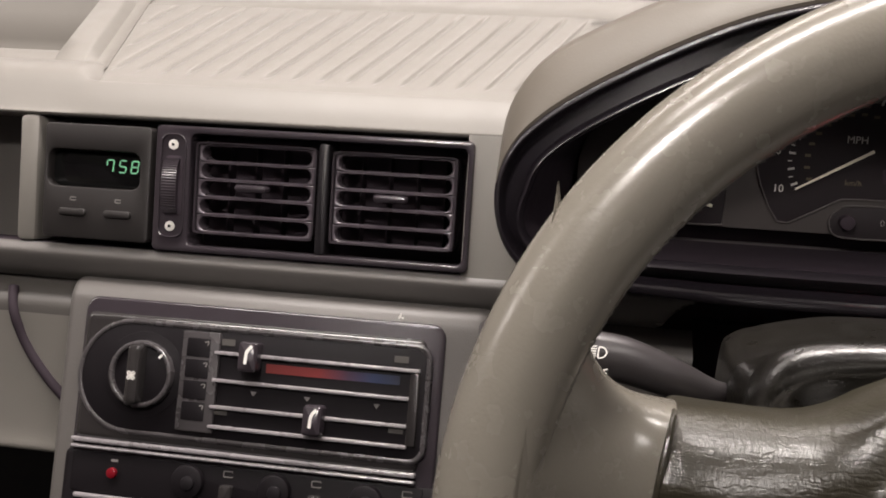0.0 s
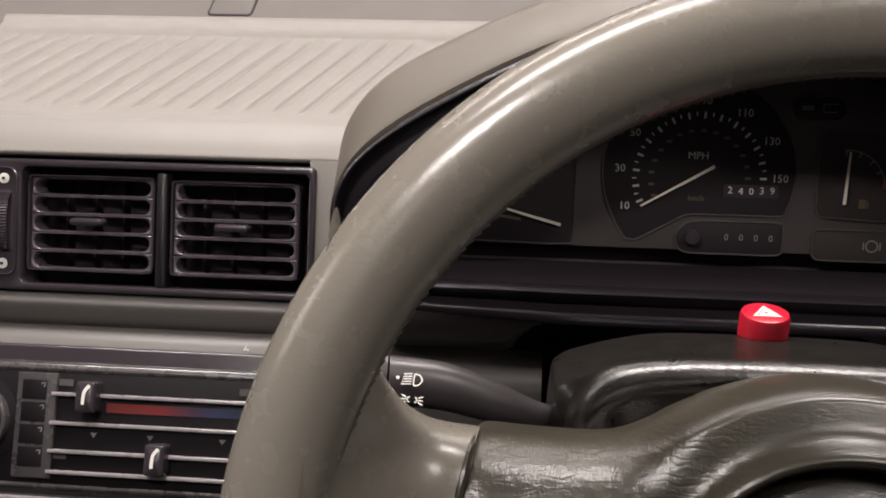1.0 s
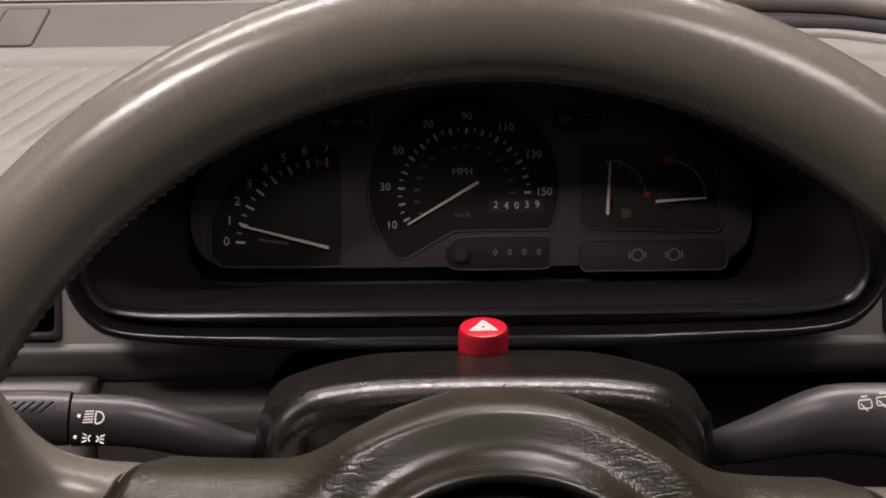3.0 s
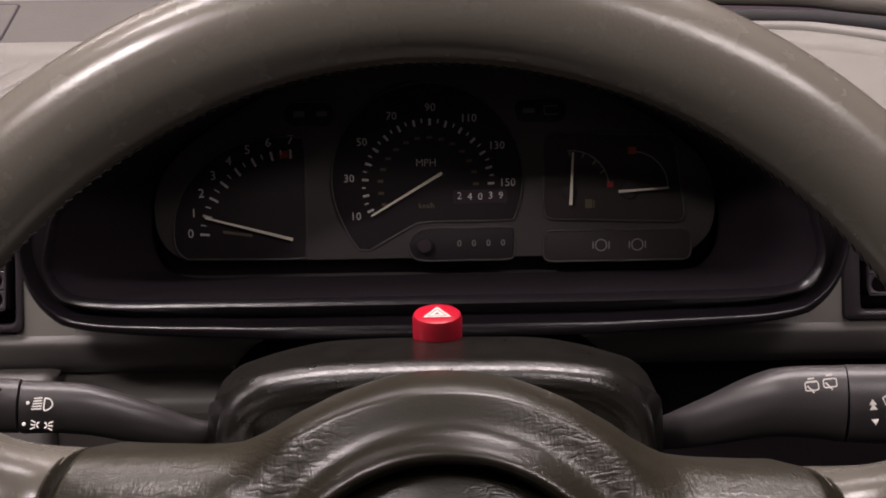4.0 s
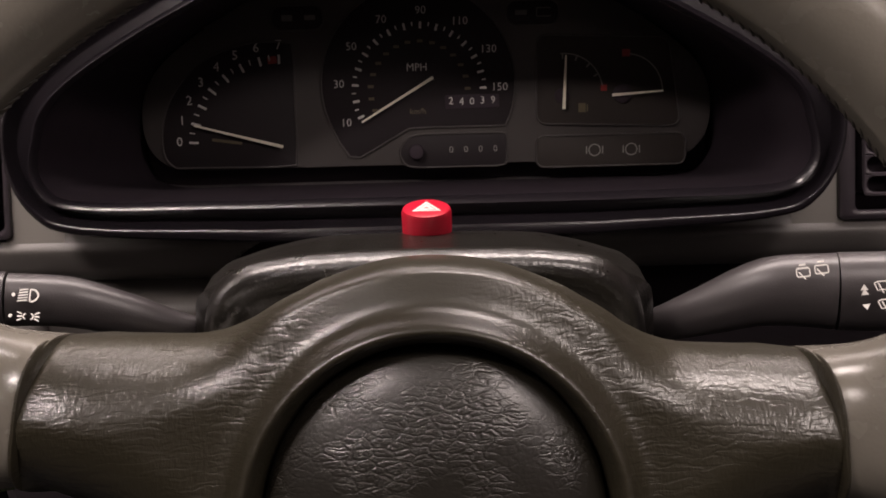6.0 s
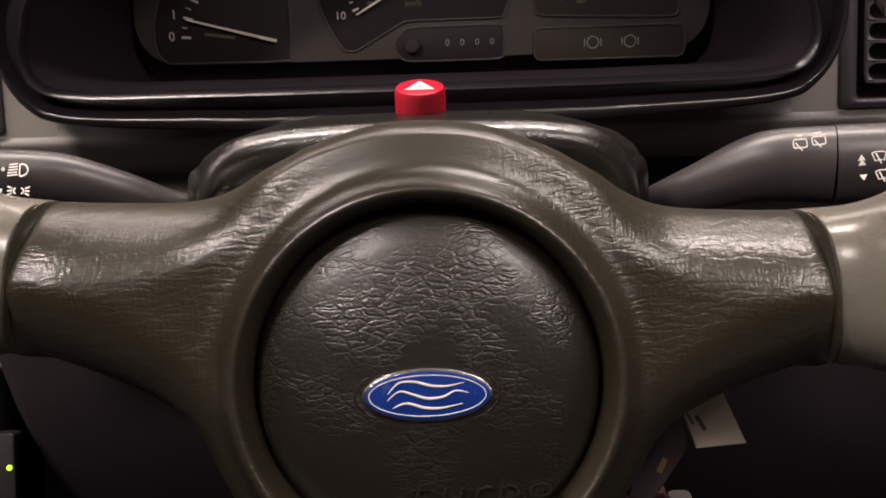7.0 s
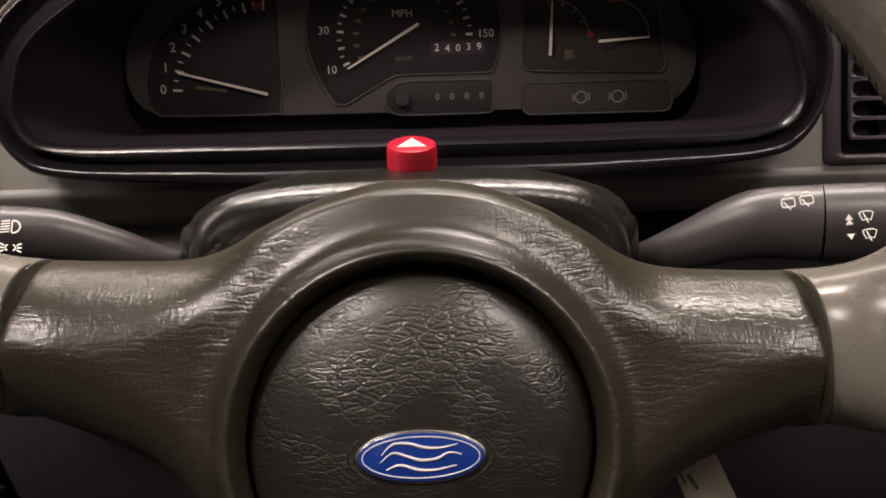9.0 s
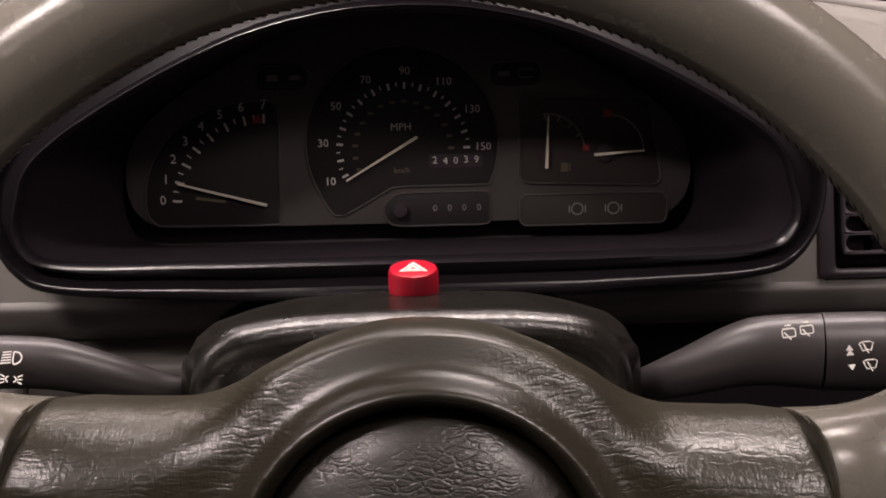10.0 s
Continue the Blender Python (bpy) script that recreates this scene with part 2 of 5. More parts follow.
def box(x0, x1, y0, y1, z0, z1, bevel=0.0, seg=2):
    bm = bmesh.new()
    bmesh.ops.create_cube(bm, size=1.0, matrix=Matrix.Translation(((x0 + x1) / 2, (y0 + y1) / 2, (z0 + z1) / 2)) @ Matrix.Diagonal((x1 - x0, y1 - y0, z1 - z0, 1)))
    if bevel:
        bmesh.ops.bevel(bm, geom=bm.edges[:], offset=bevel, segments=seg, profile=0.5, affect="EDGES")
    return bm


def tube(points, radii, n=16, cap=True, flat=1.0):
    """A round bar along points; flat squeezes it across."""
    bm = bmesh.new()
    loops = []
    for i, p in enumerate(points):
        a = Vector(points[max(i - 1, 0)])
        b = Vector(points[min(i + 1, len(points) - 1)])
        d = (b - a).normalized()
        side = d.cross(Vector((0, 0, 1)))
        side = side.normalized() if side.length > 1e-4 else Vector((1, 0, 0))
        up = side.cross(d)
        loops.append([Vector(p) + radii[i] * (math.cos(t) * side * flat + math.sin(t) * up) for t in [2 * math.pi * k / n for k in range(n)]])
    loft(bm, loops, cap, cap)
    return bm


def disc_loop(r, cx=0.0, cy=0.0, n=48):
    return [(cx + r * math.cos(2 * math.pi * k / n), cy + r * math.sin(2 * math.pi * k / n)) for k in range(n)]


def disc(r, z0, z1, bevel=0.001, n=40, cx=0.0, cy=0.0):
    return plate([(cx + r * math.cos(2 * math.pi * k / n), cy + r * math.sin(2 * math.pi * k / n)) for k in range(n)], z0, z1, bevel)


def extrude(profile, x0, x1):
    """A sheet: a profile of (y, z) drawn along x."""
    bm = bmesh.new()
    loft(bm, [[(x, y, z) for y, z in profile] for x in (x0, x1)], closed=False)
    return bm


def smooth_line(pts, n=6):
    """A Catmull-Rom line through points of any dimension."""
    p = [Vector(q) for q in pts]
    out = []
    for i in range(len(p) - 1):
        a, b, c, d = p[max(i - 1, 0)], p[i], p[i + 1], p[min(i + 2, len(p) - 1)]
        for k in range(n):
            t = k / n
            out.append(0.5 * ((2 * b) + (c - a) * t + (2 * a - 5 * b + 4 * c - d) * t * t + (3 * b - a - 3 * c + d) * t ** 3))
    return [tuple(q) for q in out + [p[-1]]]


def lettering(text, size, align="CENTER", bold=0.0, deep=0.0):
    """Flat lettering as a bmesh, centred on the origin, facing +z."""
    cu = bpy.data.curves.new("lettering", "FONT")
    cu.body, cu.size, cu.align_x, cu.align_y, cu.offset = text, size, align, "CENTER", bold
    cu.resolution_u, cu.extrude = 2, deep
    ob = bpy.data.objects.new("lettering", cu)
    scene.collection.objects.link(ob)
    bpy.context.view_layer.update()
    me = bpy.data.meshes.new_from_object(ob.evaluated_get(bpy.context.evaluated_depsgraph_get()))
    bm = bmesh.new()
    bm.from_mesh(me)
    bpy.data.objects.remove(ob)
    bpy.data.meshes.remove(me)
    return bm


def quad_strip(pts, width, z=0.0):
    """A flat line of even width along 2D points."""
    bm = bmesh.new()
    a, b = [], []
    for i, p in enumerate(pts):
        d = (Vector(pts[min(i + 1, len(pts) - 1)]) - Vector(pts[max(i - 1, 0)])).normalized()
        nrm = Vector((-d.y, d.x)) * width / 2
        a.append((p[0] + nrm.x, p[1] + nrm.y, z))
        b.append((p[0] - nrm.x, p[1] - nrm.y, z))
    loft(bm, [a, b], closed=False)
    return bm


def merged(*bms):
    out = bmesh.new()
    for b in bms:
        me = bpy.data.meshes.new("piece")
        b.to_mesh(me)
        out.from_mesh(me)
        bpy.data.meshes.remove(me)
        b.free()
    return out


def bar(x0, y0, x1, y1, width, z=0.0):
    return quad_strip([(x0, y0), (x1, y1)], width, z)


# ---- frames of the dashboard ----
FRAME_A = leaning((0, 0.503, 0.675), 15) @ Matrix.Diagonal((0.989, 0.968, 1, 1))      # vent panel
FRAME_B = leaning((0, 0.480, 0.622), 22)      # heater panel
FRAME_C = leaning((0, 0.565, 0.720), 8)       # instrument face
FRAME_W = leaning((0.0003, 0.2385, 0.6802), 19.7)   # steering wheel, at the rim's centre


def on_a(v, w=0.0):
    p = FRAME_A @ Vector((0, v, w))
    return (p.y, p.z)


def on_b(v, w=0.0):
    p = FRAME_B @ Vector((0, v, w))
    return (p.y, p.z)


# ---- cabin ----
def structure(name, bm, mat, label, category):
    ob = part(name, bm, mat)
    return tagged(ob, label, category, kind="structure")


X_L, X_R = -1.07, 0.47
structure("floor", box(X_L, X_R, -1.2, 0.95, -0.04, 0.0), CARPET, "dark carpeted cabin floor", "floor")
structure("bulkhead", box(X_L, X_R, 0.95, 0.99, 0.0, 0.77), DARKCAB, "dark bulkhead behind the dashboard", "wall")
structure("wall_rear", box(X_L, X_R, -1.24, -1.2, 0.0, 1.27), DARKCAB, "dark rear wall of the cabin", "wall")
structure("door_1", box(X_R, X_R + 0.06, -1.2, 0.95, 0.0, 0.80, 0.01), DARKCAB, "dark trimmed driver's door", "door")
structure("door_2", box(X_L - 0.06, X_L, -1.2, 0.95, 0.0, 0.80, 0.01), TRIM, "grey trimmed passenger's door", "door")
# roof stays out of view; added to keep garage light off the fascia
structure("ceiling_cabin", box(-0.93, 0.33, -1.2, 0.26, 1.20, 1.24, 0.01), material("grey_headlining", (0.40, 0.385, 0.36), 0.9, grain=0.4, grain_scale=400), "unseen light grey lined car roof, added to block light from above", "ceiling")
structure("ground", box(-6, 6, -5, 7, -0.36, -0.32), material("garage_concrete", (0.22, 0.21, 0.2), 0.85, vary_scale=3), "grey concrete garage floor under the car", "ground")
structure("wall_garage_front", box(-6, 6, 4.0, 4.1, -0.32, 2.7), material("garage_paint", (0.38, 0.31, 0.36), 0.85, vary_scale=2), "plain painted garage wall ahead of the car", "wall")
structure("wall_garage_back", box(-6, 6, -4.1, -4.0, -0.32, 2.7), bpy.data.materials["garage_paint"], "plain painted garage wall behind the car", "wall")
structure("wall_garage_left", box(-4.1, -4.0, -4, 4, -0.32, 2.7), bpy.data.materials["garage_paint"], "plain painted garage side wall", "wall")
structure("wall_garage_right", box(3.4, 3.5, -4, 4, -0.32, 2.7), bpy.data.materials["garage_paint"], "plain painted garage side wall", "wall")
structure("ceiling_garage", box(-6, 6, -4, 4, 2.7, 2.8), bpy.data.materials["garage_paint"], "plain garage ceiling", "ceiling")

# ---- dashboard ----
dash = thing("dashboard", Matrix.Translation((-0.3, 0.6, 0.5)), "grey grained plastic dashboard with ribbed top and black inserts", "dashboard")
def strip_x(y):
    """Left edge of the raised strip that bounds the ribbed pad."""
    return -0.488 - 0.227 * (y - 0.572)


def pad_z(y):
    return 0.7698 + 0.25 * (y - 0.5685)


bm = bmesh.new()
loops = []
for k in range(49):
    f = k / 48
    x1 = -0.451 + (X_R + 0.451) * f
    e = 0.7200 - min(0.13, 2.8 * max(0.0, x1 - 0.245) ** 1.6)
    sink = 0.004 if x1 < -0.16 else 0.0
    line = [(e + 0.012, pad_z(e) - 0.040), (e + 0.0065, pad_z(e) - 0.0052), (e + 0.0030, pad_z(e) - 0.0006), (e - 0.0030, pad_z(e) - 0.0002), (e - 0.0080, pad_z(e - 0.008) - 0.0006), (e - 0.0130, pad_z(e - 0.013) - 0.0022), (e - 0.0380, pad_z(e - 0.038) - 0.0024), (e - 0.0420, pad_z(e - 0.042)), (e - 0.0440, pad_z(e - 0.044) - sink), (min(0.62, e - 0.045), pad_z(min(0.62, e - 0.045)) - sink)]
    line += [(0.577, 0.7716 - sink), (0.572, 0.7690)] if abs(x1) < 0.20 else [(0.5430, pad_z(0.5430) - sink), (0.5412, 0.7612)]
    loops.append([(strip_x(y) + 0.037 + (X_R - strip_x(y) - 0.037) * f, y, z) for y, z in line])
loft(bm, loops, closed=False)
part("top_pad", bm, DASH, dash, "ribbed grey top pad")
part("parcel_tray", extrude(smooth_line([(0.572, 0.7690), (0.588, 0.7728), (0.594, 0.7700), (0.602, 0.755), (0.62, 0.745), (0.70, 0.745), (0.715, 0.775), (0.728, 0.800)], 3), X_L, -0.486), DASH, dash, "grey open tray in the dash top")
lip_top = smooth_line([(0.572, 0.7690), (0.5685, 0.7698), (0.5625, 0.7701), (0.5545, 0.7693), (0.5470, 0.7670), (0.5405, 0.7630), (0.5350, 0.7580), (0.5300, 0.7530), (0.5248, 0.7478), on_a(0.0760, -0.0002), on_a(0.0745, -0.002)], 3)
lip_pad = smooth_line([(0.572, 0.7640), (0.5685, 0.7630), (0.5625, 0.7615), (0.5545, 0.7595), (0.5428, 0.7604), (0.5411, 0.7626), (0.5374, 0.7607), (0.5298, 0.7545), (0.5240, 0.7484), on_a(0.0760, -0.0002), on_a(0.0745, -0.002)], 3)


def lip_at(x):
    """The lip's profile: rounded before the tray, with a crest against the ribbed pad further right."""
    k = min(max((x + 0.462) / 0.022, 0), 1)
    k = k * k * (3 - 2 * k)
    return [(x, a[0] + (b[0] - a[0]) * k, a[1] + (b[1] - a[1]) * k) for a, b in zip(lip_top, lip_pad)] + [(x, *on_a(0.0745, -0.04))]


for x0, x1 in ((X_L, -0.186), (0.186, X_R)):
    bm = bmesh.new()
    loft(bm, [lip_at(x) for x in sorted({x0, x1, *[q for q in (-0.462, -0.458, -0.454, -0.451, -0.448, -0.444, -0.440) if x0 < q < x1]})], closed=False)
    part("upper_lip", bm, DASH, dash)
    # recess shade is in the colour: darker wall than the lip, near-black floor
    part("recess", extrude([on_a(0.0745, -0.04), on_a(-0.0035, -0.04)], x0, x1), SHELFM, dash, "recess of the fascia, its shade put into the colour")
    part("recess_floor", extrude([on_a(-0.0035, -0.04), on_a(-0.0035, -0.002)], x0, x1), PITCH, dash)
lip_low = smooth_line([on_a(-0.0035, -0.002), on_a(-0.0050, 0), (0.4985, 0.667), (0.4995, 0.661), (0.503, 0.654), (0.509, 0.648), (0.513, 0.6455)], 5)


def under_hood(profile, x0, x1, n=124):
    """A profile of (y, z) swept from x0 to x1, cut away by an arch round the steering column."""
    bm = bmesh.new()
    loops = []
    for k in range(n + 1):
        x = x0 + (x1 - x0) * k / n
        u = (x + 0.008) / 0.100
        low = 0.640 + 0.045 * math.sqrt(1 - u * u) if abs(u) < 1 else 0.0
        line = []
        for y, z in profile:
            line.append((x, y if z >= low else 0.503, min(max(z, low), profile[0][1])))
        loops.append(line)
    loft(bm, loops, closed=False)
    bmesh.ops.dissolve_degenerate(bm, dist=1e-6, edges=bm.edges)
    return bm


for x0, x1 in ((X_L, -0.186), (0.186, X_R)):
    part("lower_lip", extrude(lip_low, x0, x1), FASCIA, dash, "mid grey lip below the vents")
part("fascia", under_hood([on_a(0.0040, 0), on_a(0.001, 0)] + lip_low[5:], -0.186, 0.186), FASCIA, dash, "mid grey fascia with an arched cut-out for the column")
# flat black sheet in place of the unlit depth behind the arch
part("column_dark_panel", box(-0.125, 0.115, 0.545, 0.550, 0.60, 0.664), PITCH, dash, "black panel standing in for the dark round the column")
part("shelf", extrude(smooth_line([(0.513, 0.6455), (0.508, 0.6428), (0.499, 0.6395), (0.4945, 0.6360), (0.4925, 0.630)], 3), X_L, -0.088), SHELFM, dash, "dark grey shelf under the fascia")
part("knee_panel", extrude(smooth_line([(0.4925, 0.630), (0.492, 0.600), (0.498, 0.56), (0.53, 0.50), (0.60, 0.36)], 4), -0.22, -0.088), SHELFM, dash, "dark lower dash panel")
part("knee_panel", extrude(smooth_line([(0.513, 0.6455), (0.540, 0.643), (0.556, 0.620), (0.560, 0.56), (0.60, 0.36)], 4), -0.088, X_R), DARKTRIM, dash, "dark lower dash panel")
part("passenger_panel", extrude(smooth_line([(0.4925, 0.630), (0.488, 0.600), (0.480, 0.560), (0.476, 0.548), (0.480, 0.545)], 4), X_L, -0.43), DASH, dash, "grey lower panel before the passenger")
part("passenger_footwell", extrude([(0.480, 0.545), (0.56, 0.54), (0.62, 0.30)], X_L, -0.43), DARKCAB, dash)
groove = [(-0.4880, 0.5000, 0.643), (-0.4840, 0.4915, 0.630), (-0.4795, 0.4905, 0.615), (-0.4715, 0.4880, 0.602), (-0.4615, 0.4855, 0.590), (-0.4490, 0.4830, 0.578), (-0.4360, 0.4805, 0.566)]
part("glovebox_seam", tube(smooth_line(groove, 4), [0.0030] * 25, 10), PITCH, dash, "dark curved seam")
part("divider", box(-0.4905, -0.4775, -0.0034, 0.0744, -0.038, 0.0003, 0.0035), DASH, dash, m=FRAME_A)
for x0, x1 in ((-0.2160, -0.186), (0.186, 0.2130)):
    part("divider", extrude([on_a(0.0758, -0.0002), on_a(0.0745, 0), on_a(-0.0050, 0)], x0, x1), DASH, dash)

# slanting ribs of the top pad, and the strip that bounds them
GROOVE = ((0.0, -0.0018), (0.05, -0.0015), (0.09, -0.0005), (0.125, 0.0), (0.30, 0.0), (0.5, 0.0), (0.70, 0.0), (0.875, 0.0), (0.91, -0.0005), (0.95, -0.0015))
bm = bmesh.new()
loops = []
for k in range(-6, 17):
    for part_k, deep in GROOVE:
        u = k + part_k
        n_ = round(u)
        start = max(0.5590 - 0.0004 * n_, 0.5785 + (-0.0080 - 0.01675 * n_) / 0.417 if n_ < 0 else 0.0)
        line = []
        for q in range(41):
            y = 0.5425 + (0.6780 - 0.5425) * q / 40
            x = max(-0.4403 + 0.01675 * u + (0.215 + 0.005 * u) * (y - 0.574), strip_x(y) + 0.0376)
            f = min(max((y - start) / 0.004, 0), 1) * min(max((0.6770 - y) / 0.012, 0), 1)
            line.append((x, y, pad_z(y) + deep * f) if q else (x, 0.5415, 0.7615))
        loops.append(line)
loft(bm, loops, closed=False)
part("ribbed_panel", bm, DASH, dash, "panel of slanting grooves in the top pad", sharp=80)
bm = bmesh.new()
loops = []
for q in range(13):
    y = 0.5615 + 0.1385 * q / 12
    x, z, h = strip_x(y), min(pad_z(y), 0.7700 + max(0.0, y - 0.5700) * 0.5), 0.0042 * min(1.0, (0.05 + q) / 1.6, (12.05 - q) / 1.5)
    loops.append([(x - 0.003, y, z - 0.03), (x - 0.0005, y, z + h * 0.4), (x + 0.002, y, z + h), (x + 0.019, y, z + h), (x + 0.0212, y, z + h * 0.7), (x + 0.0260, y, z - 0.0022), (x + 0.0335, y, z - 0.0024), (x + 0.0372, y, z + 0.0001)])
loft(bm, loops, True, True, closed=False)
part("raised_strip", bm, DASH, dash, "raised strip across the dash top")

# ---- instrument hood ----
def hood_outline(grow=0.0, top=0.0, n=72):
    """(x, z) of the hood opening: flat below, arched above; top widens the arch alone."""
    key = [(0.0, 0.6925), (0.10, 0.6925), (0.160, 0.6930), (0.182, 0.700), (0.1925, 0.718), (0.190, 0.745), (0.172, 0.7675),
           (0.130, 0.7935), (0.080, 0.8165), (0.035, 0.8275), (0.0, 0.830)]
    half = smooth_line(key, 5)
    pts = half + [(-x, z) for x, z in half[-2:0:-1]]
    loop = inset(pts, -grow)
    if top:
        out = []
        for x, z in loop:
            k = min(max((z - 0.735) / 0.05, 0), 1)
            k = k * k * (3 - 2 * k)
            out.append((x * (1 + 0.10 * k * top / 0.02), z + k * top))
        loop = out
    return loop


def hood_y(z, y0=0.459):
    return y0 + (z - 0.70) * 0.05


def hood_loop(loop, y0):
    return [(x, hood_y(z, y0), z) for x, z in loop]


bm = bmesh.new()
under = lambda lp, d: [(x, y, z - d * (1 - 0.48 * min(max((abs(x) - 0.08) / 0.09, 0), 1)) * min(max((0.716 - z) / 0.020, 0), 1)) for x, y, z in lp]
sunk = lambda lp: [(x, y, z - 0.010 * min(max((0.745 - z) / 0.04, 0), 1)) for x, y, z in lp]
back = sunk([(x * 0.60, 0.722, min(z, 0.8065) - 0.002) for x, z in hood_outline(0.003, 0.0145)])
loft(bm, [back, sunk([(x * 0.89, y, z - 0.004 * (z > 0.76)) for x, y, z in hood_loop(hood_outline(0.003, 0.0145), 0.60)]), sunk(hood_loop(hood_outline(0.0028, 0.0150), 0.51)), hood_loop(hood_outline(0.0028, 0.0150), 0.486), hood_loop(hood_outline(0.0026, 0.0142), 0.4825),
          under(hood_loop(hood_outline(0.0012, 0.0035), 0.4650), 0.0106), under(hood_loop(hood_outline(0.0006, 0.0015), 0.4632), 0.0112), under(hood_loop(hood_outline(0.0, 0.0), 0.4640), 0.0112)])
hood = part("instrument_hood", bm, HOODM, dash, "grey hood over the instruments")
# the underside's shade is painted on as a darker hood plastic
hood.data.materials.append(material("shaded_hood_underside", (0.085, 0.076, 0.076), 0.55, grain=0.14, grain_scale=1000, vary=0.05))
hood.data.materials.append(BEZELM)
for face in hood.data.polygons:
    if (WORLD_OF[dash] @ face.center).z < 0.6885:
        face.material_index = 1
    # lower front flank takes the bezel's black
    if (WORLD_OF[dash] @ face.center).y < 0.4675 and (WORLD_OF[dash] @ face.center).z < 0.735:
        face.material_index = 2
bm = bmesh.new()
o = hood_outline


def o_in(d, extra=0.0075):
    """The hood opening moved in by -d, and by extra more away from its bottom edge."""
    a, b = o(d), o(d - extra)
    out = []
    for (xa, za), (xb, zb) in zip(a, b):
        k = min(max((za - 0.704) / 0.03, 0), 1)
        out.append((xa + (xb - xa) * k, za + (zb - za) * k))
    return out


loft(bm, [under(hood_loop(o(0.0005), 0.500), 0.0112), under(hood_loop(o(0.0005), 0.4640), 0.0110), under(hood_loop(o(0.0003), 0.4606), 0.0110), under(hood_loop(o(-0.0004), 0.4593), 0.0102), under(hood_loop(o(-0.0013), 0.4588), 0.0088), under(hood_loop(o(-0.0019), 0.4590), 0.0078), under(hood_loop(o(-0.0023), 0.4598), 0.0073), under(hood_loop(o(-0.0026), 0.4625), 0.0074), under(hood_loop(o(-0.004), 0.468), 0.0066),
          under(hood_loop(o_in(-0.0055), 0.466), 0.0030), under(hood_loop(o_in(-0.0065), 0.4600), 0.0030), under(hood_loop(o_in(-0.0078), 0.4588), 0.0030), under(hood_loop(o_in(-0.0092), 0.4605), 0.0030), under(hood_loop(o_in(-0.0100), 0.464), 0.0030)])
part("hood_bezel", bm, BEZELM, dash, "black stepped bezel of the hood")
bm = bmesh.new()
loft(bm, [under(hood_loop(o_in(-0.0100), 0.464), 0.0030), under(hood_loop(o_in(-0.012), 0.475), 0.0045), [(x * 0.90, hood_y(z, 0.600), z - 0.040 * min(max((0.75 - z) / 0.05, 0), 1)) for x, z in o_in(-0.014)]])
part("hood_tunnel", bm, material("matt_black_tunnel", (0.020, 0.0148, 0.0196), 0.85, grain=0.2, grain_scale=900, spec=0.15), dash, "matt black inside of the hood")

# ---- instrument cluster ----
cluster = thing("instrument_cluster", FRAME_C, "dark instrument cluster with tachometer, speedometer and fuel gauges", "instrument cluster")
face_loop = [(x * 0.835, -0.0318 + (z - 0.6925) * 0.915) for x, z in hood_outline(-0.004)]
part("backing", plate([(x, z - 0.72 - 0.045 * (z < 0.74)) for x, z in hood_outline(0.0)], -0.03, -0.018, 0.0005), PITCH, cluster, "black backing round the dials", m=FRAME_C)
part("surround", plate(face_loop, -0.02, 0.0, 0.0005), FACEM, cluster, "dark grey dial surround", m=FRAME_C)


def arc_pts(cx, cy, r, a0, a1, n=24):
    return [(cx + r * math.cos(radians(a0 + (a1 - a0) * k / n)), cy + r * math.sin(radians(a0 + (a1 - a0) * k / n))) for k in range(n + 1)]


def dial(name, loop, parent, label="", face=DIALM):
    d = part(name, plate(loop, -0.004, 0.0006, 0.0003), face, parent, label, m=FRAME_C)
    rim = ring(inset(loop, -0.0009), loop, 0.0, 0.0016, 0.0004, 0.0003)
    part("rim", rim, FACEM, d, m=FRAME_C)
    return d


def prints(name, bms, mat, parent, z=0.0010):
    bm = merged(*bms)
    bmesh.ops.translate(bm, verts=bm.verts, vec=(0, 0, z))
    return part(name, bm, mat, parent, m=FRAME_C, smooth=False)


def moved(bm, x, y, turn=0.0):
    bm.transform(Matrix.Translation((x, y, 0)) @ Matrix.Rotation(radians(turn), 4, "Z"))
    return bm


def needle(parent, x0, y0, x1, y1, w=0.0012, z=0.0034, hub=0.0):
    d = Vector((x1 - x0, y1 - y0)).normalized()
    s = Vector((-d.y, d.x))
    bm = bmesh.new()
    lo, hi = [], []
    for (px, py), ww in (((x0, y0), w), ((x1, y1), w * 0.55)):
        for sg in (1, -1):
            q = (px + s.x * sg * ww / 2, py + s.y * sg * ww / 2)
            hi.append((*q, z))
            lo.append((*q, z - 0.0008))
    order = (0, 1, 3, 2)
    loft(bm, [[lo[i] for i in order], [hi[i] for i in order]], True, True)
    nd = part("needle", bm, CREAM, parent, "slim cream needle", m=FRAME_C)
    if hub:
        part("needle_hub", disc(hub, 0.0004, z - 0.001, 0.0006, 24, x0, y0), DIALM, nd, m=FRAME_C)
    return nd


